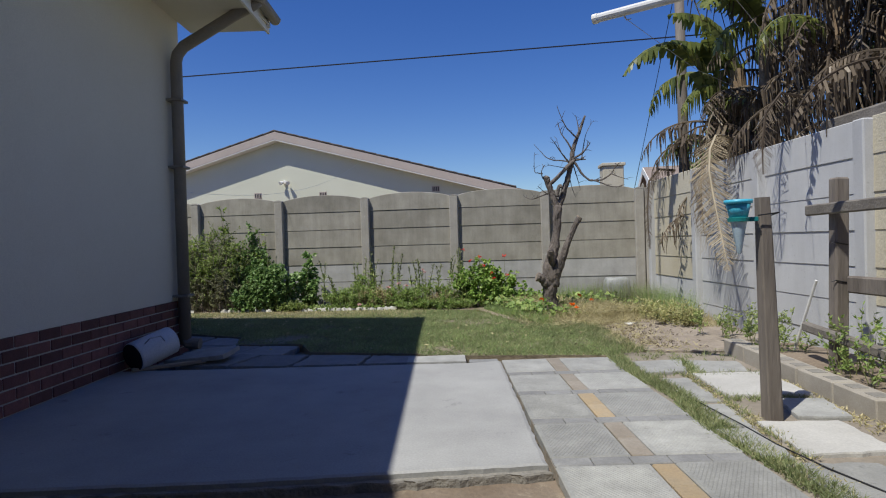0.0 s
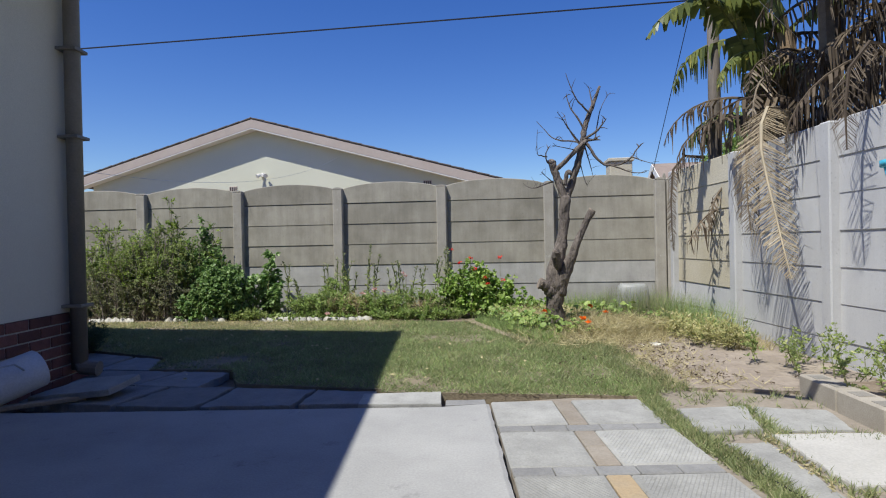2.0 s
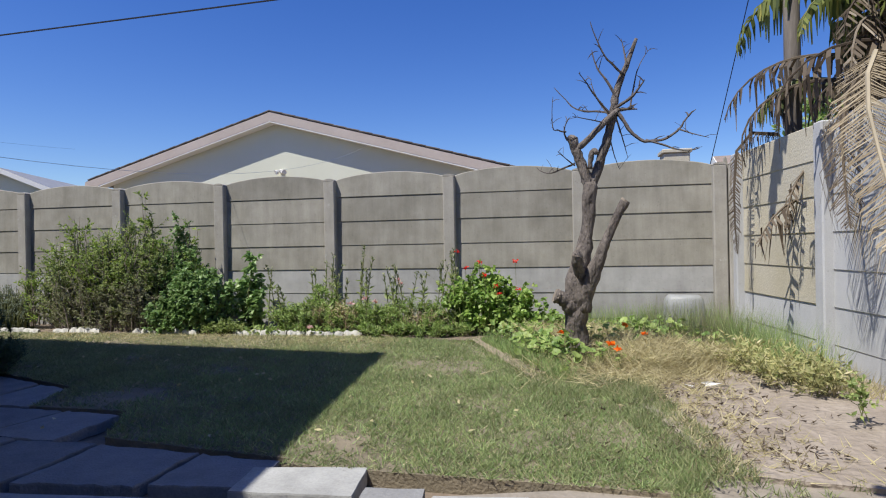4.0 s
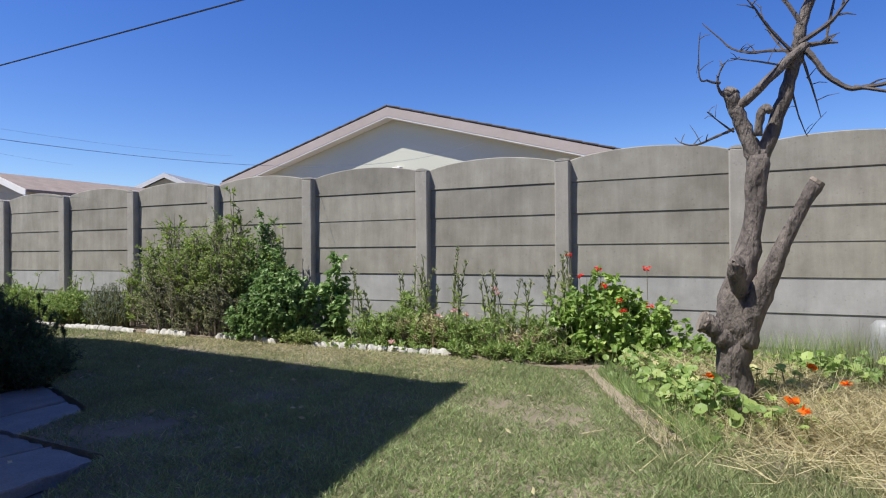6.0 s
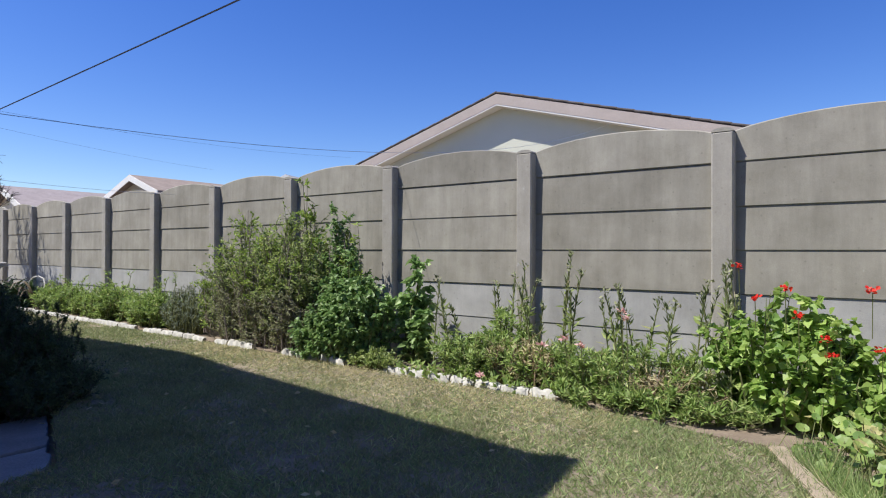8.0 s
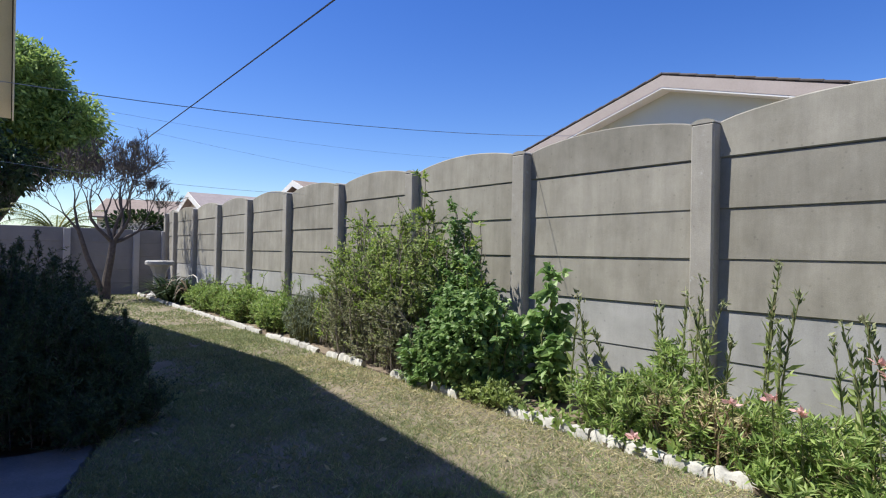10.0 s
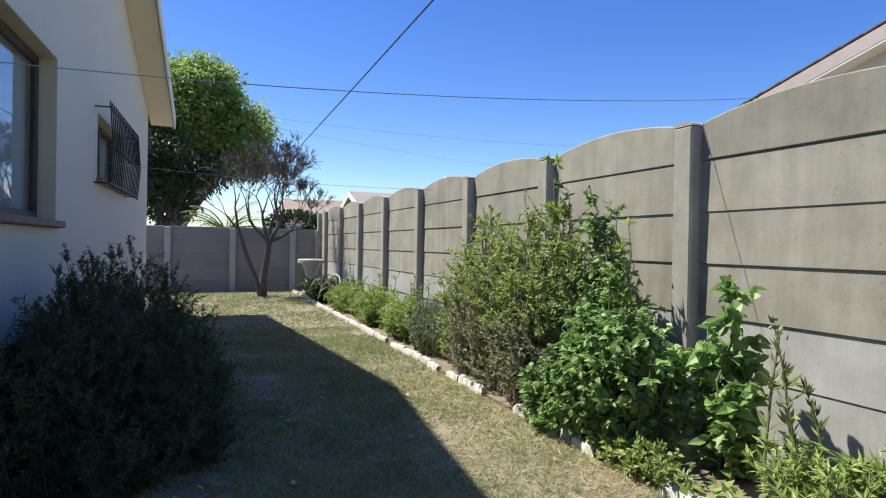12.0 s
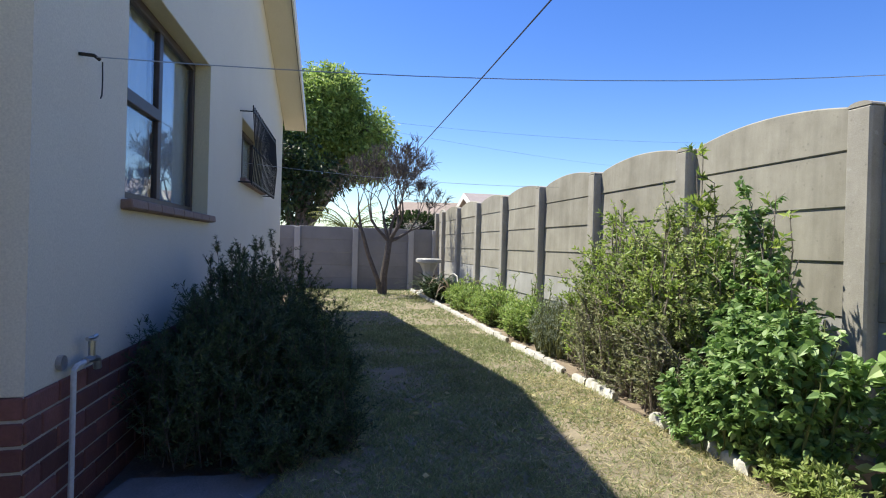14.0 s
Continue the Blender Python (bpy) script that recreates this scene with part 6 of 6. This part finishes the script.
def crown_tree(nm, label, base, height, trunk_r, blobs, n, size, leafm, kind="leaf"):
    """A trunk with limbs to each clump of a crown, and many small leaves in uneven clumps."""
    ob = thing(nm, label, "tree")
    s = Mesh()
    fork = Vector(base) + Vector((0, 0, height * 0.38))
    s.tube([Vector(base), Vector(base).lerp(fork, 0.5) + Vector((rnd(-0.1, 0.1), rnd(-0.1, 0.1), 0)), fork], [trunk_r, trunk_r * 0.85, trunk_r * 0.75], 10, 0.06)
    P, D = [], []
    tot = sum(b[1][0] * b[1][1] * b[1][2] for b in blobs)
    for c, r in blobs:
        s.tube([fork, fork.lerp(Vector(c), 0.5) + Vector((0, 0, 0.2)), Vector(c)], [trunk_r * 0.5, trunk_r * 0.35, trunk_r * 0.12], 6, 0.06)
        m = int(n * r[0] * r[1] * r[2] / tot)
        k = max(8, m // 55)
        cc, _ = ball(k, c, r, 0.45)
        for q in cc:
            s.tube([Vector(c), Vector(c).lerp(Vector(q), 0.5) + Vector((0, 0, 0.08)), Vector(q)], [trunk_r * 0.1, trunk_r * 0.06, trunk_r * 0.02], 3)
            e, d = ball(m // k, q, (r[0] * 0.36, r[1] * 0.36, r[2] * 0.32), 0.1)
            P.append(e)
            D.append(d + np.array((0, 0, -0.5)) + RNG.normal(size=d.shape) * 0.5)
    part("trunk", s, M_BARK, ob)
    part("crown", Mesh().leaves(np.concatenate(P), np.concatenate(D), size, size * 0.42, 0.25, kind), leafm, ob)
    return ob


crown_tree("garden_tree", "large bushy green tree behind the end wall", (-22.0, 6.6, -0.1), 4.2, 0.3,
           [((-22, 6.4, 5.0), (1.6, 1.6, 1.3)), ((-22, 8.0, 4.7), (1.2, 1.3, 1.1)), ((-22, 5.4, 4.6), (1.5, 1.3, 1.4)), ((-21.6, 7.0, 5.9), (1.2, 1.3, 0.9)), ((-22.2, 8.4, 4.0), (0.9, 0.9, 0.8))], 60000, 0.17, L_TREE)
# Shaded lower foliage by the big tree, its shade painted as dark leaves.
crown_tree("garden_tree", "dense tree beside the end wall, leaves coloured dark for shade", (-20.2, 6.3, -0.1), 3.0, 0.25,
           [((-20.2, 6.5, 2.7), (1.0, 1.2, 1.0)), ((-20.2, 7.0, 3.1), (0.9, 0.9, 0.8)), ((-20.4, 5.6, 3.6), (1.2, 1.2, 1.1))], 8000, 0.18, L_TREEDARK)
# Dark leaves fill the banana clump's gaps with painted deep shade.
crown_tree("garden_tree", "dense tree behind the side wall, dark leaves standing in for deep shade", (5.6, 6.0, -0.1), 4.5, 0.3,
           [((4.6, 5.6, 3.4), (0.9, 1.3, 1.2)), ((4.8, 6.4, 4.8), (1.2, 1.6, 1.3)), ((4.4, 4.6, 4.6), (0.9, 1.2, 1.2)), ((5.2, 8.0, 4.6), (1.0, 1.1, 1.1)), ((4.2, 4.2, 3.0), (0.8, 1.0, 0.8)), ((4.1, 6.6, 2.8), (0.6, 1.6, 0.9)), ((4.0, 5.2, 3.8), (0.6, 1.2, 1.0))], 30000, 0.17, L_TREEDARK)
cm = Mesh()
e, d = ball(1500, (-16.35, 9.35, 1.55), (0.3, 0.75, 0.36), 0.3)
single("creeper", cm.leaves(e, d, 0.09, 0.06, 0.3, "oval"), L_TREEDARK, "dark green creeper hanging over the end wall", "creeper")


def frond(mesh, pts, length, width, droop=0.5, gap=0.12, torn=0.0, per=1, rib=None, ends=0.35):
    """A leaf of strips set along both sides of a curved rib."""
    pts = [Vector(p) for p in pts]
    n = len(pts) - 1
    for i in range(n):
        d = (pts[i + 1] - pts[i]).normalized()
        sd = d.cross(Vector((0, 0, 1)))
        sd = (sd if sd.length > 0.05 else Vector((1, 0, 0))).normalized()
        for k in range(per):
            t = (i + k / per) / n
            env = max(ends * (1 - t), math.sin(math.pi * min(1, 0.08 + 0.92 * t)) ** 0.6)
            for sgn in (-1, 1):
                if rnd(0, 1) < torn * 0.35:
                    continue
                a = pts[i].lerp(pts[i + 1], k / per)
                b = pts[i].lerp(pts[i + 1], min(1, (k + 1 - gap) / per))
                L = length * env * rnd(1 - 0.5 * torn, 1.08)
                o = (sd * sgn + d * rnd(0.25, 0.6)).normalized()
                dr = droop * rnd(0.6, 1.4) * (1 + torn)
                m1 = o * L * 0.5 + Vector((0, 0, L * (0.08 - dr * 0.2)))
                m2 = o * L * (1 - 0.3 * dr) + Vector((0, 0, -L * dr * 0.75)) + Vector((rnd(-1, 1), rnd(-1, 1), 0)) * L * 0.06 * torn
                w = (b - a) * width
                v = [a, a + w, a + m1, a + m1 + w * rnd(0.75, 1), a + m2 + w * 0.3, a + m2 + w * rnd(0.35, 0.7)]
                mesh.add(v, [(0, 1, 3, 2), (2, 3, 5, 4)])
    (rib or mesh).tube(pts, [0.022 * (1 - 0.8 * i / n) for i in range(n + 1)], 5)


def arc(base, az, elev, length, bend, n=9):
    """A curved rib that sets out at an elevation and bends down."""
    p, out = Vector(base), [Vector(base)]
    for i in range(n):
        e = elev - bend * (i / n) ** 1.3
        p = p + Vector((math.cos(az) * math.cos(e), math.sin(az) * math.cos(e), math.sin(e))) * length / n
        out.append(p.copy())
    return out


cl = thing("wild_banana_clump", "tall wild banana clump with torn and dead leaves", "plant")
green, dead, ribs = Mesh(), Mesh(), Mesh()
for x, y, h, tilt in ((2.75, 8.5, 3.3, -0.15), (2.7, 7.5, 3.5, -0.1), (2.9, 6.7, 3.9, 0.0), (3.0, 5.8, 3.7, 0.05), (3.6, 8.0, 4.6, 0.1), (3.4, 6.4, 4.9, -0.2), (3.3, 5.0, 4.2, 0.1), (2.6, 9.1, 2.6, -0.1)):
    top = Vector((x + tilt, y + rnd(-0.2, 0.2), h))
    part("trunk", Mesh().tube([(x, y, -0.1), Vector((x, y, 0)).lerp(top, 0.5) + Vector((rnd(-0.08, 0.08), 0, 0)), top], [0.13, 0.11, 0.1], 8, 0.1), M_DEADSTEM, cl)
    for k in range(4):
        az = rnd(0, 6.28)
        frond(green, arc(top, az, rnd(0.5, 1.35), rnd(1.3, 1.9), rnd(0.8, 1.9)), rnd(0.24, 0.34), 1.5, rnd(0.4, 0.9), 0.04, rnd(0.1, 0.5), 3, ribs, 0.7)
    for k in range(19):
        az, z = rnd(0, 6.28), rnd(-1.7, 0.1)
        frond(dead, arc(top + Vector((0, 0, z)), az, rnd(-0.2, 0.8), rnd(0.9, 1.6), rnd(1.4, 2.6)), rnd(0.2, 0.36), 0.8, rnd(0.9, 1.6), 0.2, 1.0, 3)
    for k in range(26):
        az, z = rnd(0, 6.28), rnd(0.8, h)
        b = Vector((x + tilt * z / h, y, z)) + Vector((math.cos(az), math.sin(az), 0)) * 0.1
        dead.tube([b, b + Vector((math.cos(az) * 0.14, math.sin(az) * 0.14, 0.12)), b + Vector((math.cos(az) * 0.22, math.sin(az) * 0.22, -rnd(0.3, 0.8)))], [0.02, 0.014, 0.006], 4)
for x, y, z, az, ln in ((2.5, 8.9, 3.3, 2.3, 1.7), (2.6, 8.4, 2.9, 3.4, 1.3), (2.5, 7.2, 3.3, 3.5, 1.2), (2.6, 6.3, 3.1, 3.2, 1.0), (2.5, 9.0, 2.4, 2.6, 1.2)):
    frond(green, arc((x, y, z), az, 0.6, ln * 0.85, 2.3), 0.27, 1.35, 0.9, 0.06, 0.55, 4, ribs, 0.6)
part("green_foliage", green, L_PALM, cl, "yellow-green torn paddle leaves")
tagged(part("stalk_growth", ribs, M_STEM, cl), kind="stuff")
part("dead_foliage", dead, L_DEADPALM, cl, "dry brown hanging leaves")
for pts, ln, w, dr, to in (
    (((2.25, 7.5, 2.12), (2.0, 7.35, 2.22), (1.84, 7.2, 2.2), (1.72, 7.05, 2.02), (1.66, 6.92, 1.76), (1.65, 6.78, 1.46), (1.65, 6.64, 1.16), (1.65, 6.52, 0.9), (1.66, 6.42, 0.66)), 0.42, 0.85, 1.0, 0.35),
    (((2.2, 7.7, 2.2), (1.98, 7.62, 2.22), (1.82, 7.55, 2.0), (1.74, 7.45, 1.65), (1.72, 7.36, 1.3), (1.71, 7.28, 1.05)), 0.3, 0.7, 1.4, 0.6),
    (((2.0, 9.35, 2.05), (1.75, 9.35, 2.08), (1.6, 9.33, 1.9), (1.56, 9.3, 1.5), (1.56, 9.28, 1.1), (1.57, 9.26, 0.85)), 0.15, 0.8, 1.5, 0.4),
    (((2.3, 6.1, 2.35), (2.05, 6.05, 2.4), (1.88, 6.0, 2.2), (1.82, 5.95, 1.9), (1.8, 5.9, 1.6)), 0.26, 0.5, 1.5, 0.6)):
    df = Mesh()
    frond(df, pts, ln, w, dr, 0.25, to, 22 if ln == 0.42 else 14)
    single("dead_frond", df, L_DRYFROND if ln == 0.42 else L_DEADPALM, "dry brown palm frond hanging down over the side wall", "frond", "fronds over the side wall")
single("utility_pole", Mesh().tube([(2.12, 9.3, -0.1), (2.12, 9.3, 3.0), (2.1, 9.3, 5.6)], [0.085, 0.075, 0.065], 12), M_WOOD, "dark timber utility pole behind the side wall", "pole", smooth=True)
cable("stay_wire", (2.1, 9.3, 5.0), (1.9, 12.5, 1.2), 0.0, 0.006, M_WIRE, "thin stay wire from the pole", 6)
pf = Mesh()
for k in range(16):
    frond(pf, arc((-17.2, 7.8, 1.3), rnd(0, 6.28), rnd(0.3, 1.2), rnd(1.0, 1.4), rnd(0.9, 1.7)), 0.26, 0.45, 0.5, 0.3, 0.1, 4)
pf2 = thing("palm", "short feathery green palm behind the end wall", "palm")
part("foliage", pf, L_PALM, pf2)
part("trunk", Mesh().tube([(-17.2, 7.8, -0.1), (-17.2, 7.8, 1.35)], 0.16, 10, 0.1), M_DEADSTEM, pf2)

# ---- houses in the distance ----
def far_house(label, m, w, d, eave, ridge, wallm, roofm, chimney=None):
    """A gabled house; the ridge runs along local y."""
    h = thing("distant_house", label, "house", m=m)
    s = Mesh().prism([(-w / 2, -0.1), (w / 2, -0.1), (w / 2, eave), (0, ridge - 0.08), (-w / 2, eave)], -d / 2, d / 2, Matrix(((1, 0, 0, 0), (0, 0, 1, 0), (0, 1, 0, 0), (0, 0, 0, 1))))
    part("wall", s, wallm, h)
    k = (ridge - eave) / (w / 2)
    for sx in (-1, 1):
        ex = w / 2 + 0.4
        q = [(0, ridge), (sx * ex, ridge - k * ex)]
        for nm, y0, y1, z0, z1, mt in (("roof", -d / 2 - 0.35, d / 2 + 0.35, 0.0, 0.1, roofm), ("barge_board", -d / 2 - 0.38, -d / 2 - 0.352, -0.14, 0.09, M_FASCIA), ("barge_board", d / 2 + 0.352, d / 2 + 0.38, -0.14, 0.09, M_FASCIA)):
            v = [(x, y, z + dz) for y in (y0, y1) for x, z in q for dz in (z0, z1)]
            part(nm, Mesh().add(v, [(0, 2, 3, 1), (4, 5, 7, 6), (1, 3, 7, 5), (0, 4, 6, 2), (0, 1, 5, 4), (2, 6, 7, 3)]), mt, h)
    if chimney:
        x, y, z0, z1, ww = chimney
        c = part("chimney", Mesh().box(x - ww / 2, x + ww / 2, y - ww / 2, y + ww / 2, z0, z1, 0.02), M_RBEIGE, h)
        part("chimney_cap", Mesh().box(x - ww / 2 - 0.05, x + ww / 2 + 0.05, y - ww / 2 - 0.05, y + ww / 2 + 0.05, z1, z1 + 0.08, 0.01), M_RBEIGE, c)
    return h


M_BROWNROOF = mat("brown tiled roof", (0.22, 0.17, 0.14), (0.3, 0.24, 0.2), 3.0, 0.9, 0.4, 20)
M_PINKROOF = mat("faded red roof", (0.26, 0.22, 0.215), (0.33, 0.285, 0.275), 3.0, 0.9, 0.4, 20)
M_GREYROOF = mat("blue-grey roof", (0.2, 0.21, 0.24), (0.27, 0.28, 0.31), 3.0, 0.9, 0.4, 20)
far_house("distant low house with a brown roof and white barge boards", pose(-23.0, 19.45, 0), 3.3, 6.0, 3.19, 3.76, M_RBEIGE, M_BROWNROOF)
far_house("distant house with a blue-grey roof and white barge boards", pose(-26.5, 29.0, 0, 0, 0, 20), 6.0, 8.0, 3.6, 4.9, M_GABLE, M_GREYROOF)
far_house("distant house with a faded red tiled roof", pose(-26.3, 16.5, 0), 4.0, 6.2, 2.5, 3.28, M_PLASTER, M_PINKROOF)
far_house("distant long house with a grey-brown roof", pose(-44.0, 20.0, 0, 0, 0, 160), 8.0, 14.0, 3.0, 4.3, M_PLASTER, M_BROWNROOF)
far_house("distant house behind the side wall with a grey roof and chimney", pose(9.4, 21.5, 0, 0, 0, 84), 6.0, 9.0, 2.3, 3.5, M_PINKROOF, M_BROWNROOF, None)
ch = thing("distant_chimney", "pale plastered chimney stack of a house behind the wall", "chimney", m=pose(3.0, 19.7, 0))
part("chimney_shaft", Mesh().box(-0.33, 0.33, -0.33, 0.33, -0.1, 3.38, 0.02), M_RBEIGE, ch)
part("cap", Mesh().box(-0.38, 0.38, -0.38, 0.38, 3.38, 3.48, 0.015), M_RBEIGE, ch)
crown_tree("garden_tree", "bright leafy tree behind the corner of the walls", (5.6, 17.0, -0.1), 3.0, 0.12, [((5.2, 17.0, 3.3), (0.5, 0.5, 0.5)), ((4.9, 16.8, 3.0), (0.4, 0.4, 0.4)), ((5.8, 17.2, 3.8), (0.6, 0.5, 0.5))], 2200, 0.16, L_TREE)

# ---- bricks of the plinth ----
BL, BH, MJ = 0.222, 0.073, 0.012
brick = Mesh().box(-BL / 2, BL / 2, -0.006, 0.1, 0, BH, 0.004).data("brick", M_BRICK)
half = Mesh().box(-0.053, 0.053, -0.006, 0.1, 0, BH, 0.004).data("brick", M_BRICK)
for mw, sgn, count in ((Matrix.Identity(4), 1, 15), (SM, -1, 20)):
    for r in range(7):
        x = 0.003 if r % 2 == 0 else 0.118
        z = PL - 0.004 - BH - r * (BH + MJ)
        if r % 2:
            part("brick", half, None, house, m=mw @ Matrix.Translation((sgn * 0.056, 0, z)))
        for k in range(count):
            cx = x + BL / 2
            part("brick", brick, None, house, m=mw @ Matrix.Translation((sgn * cx, rnd(-0.0015, 0.0015), z)))
            x += BL + MJ
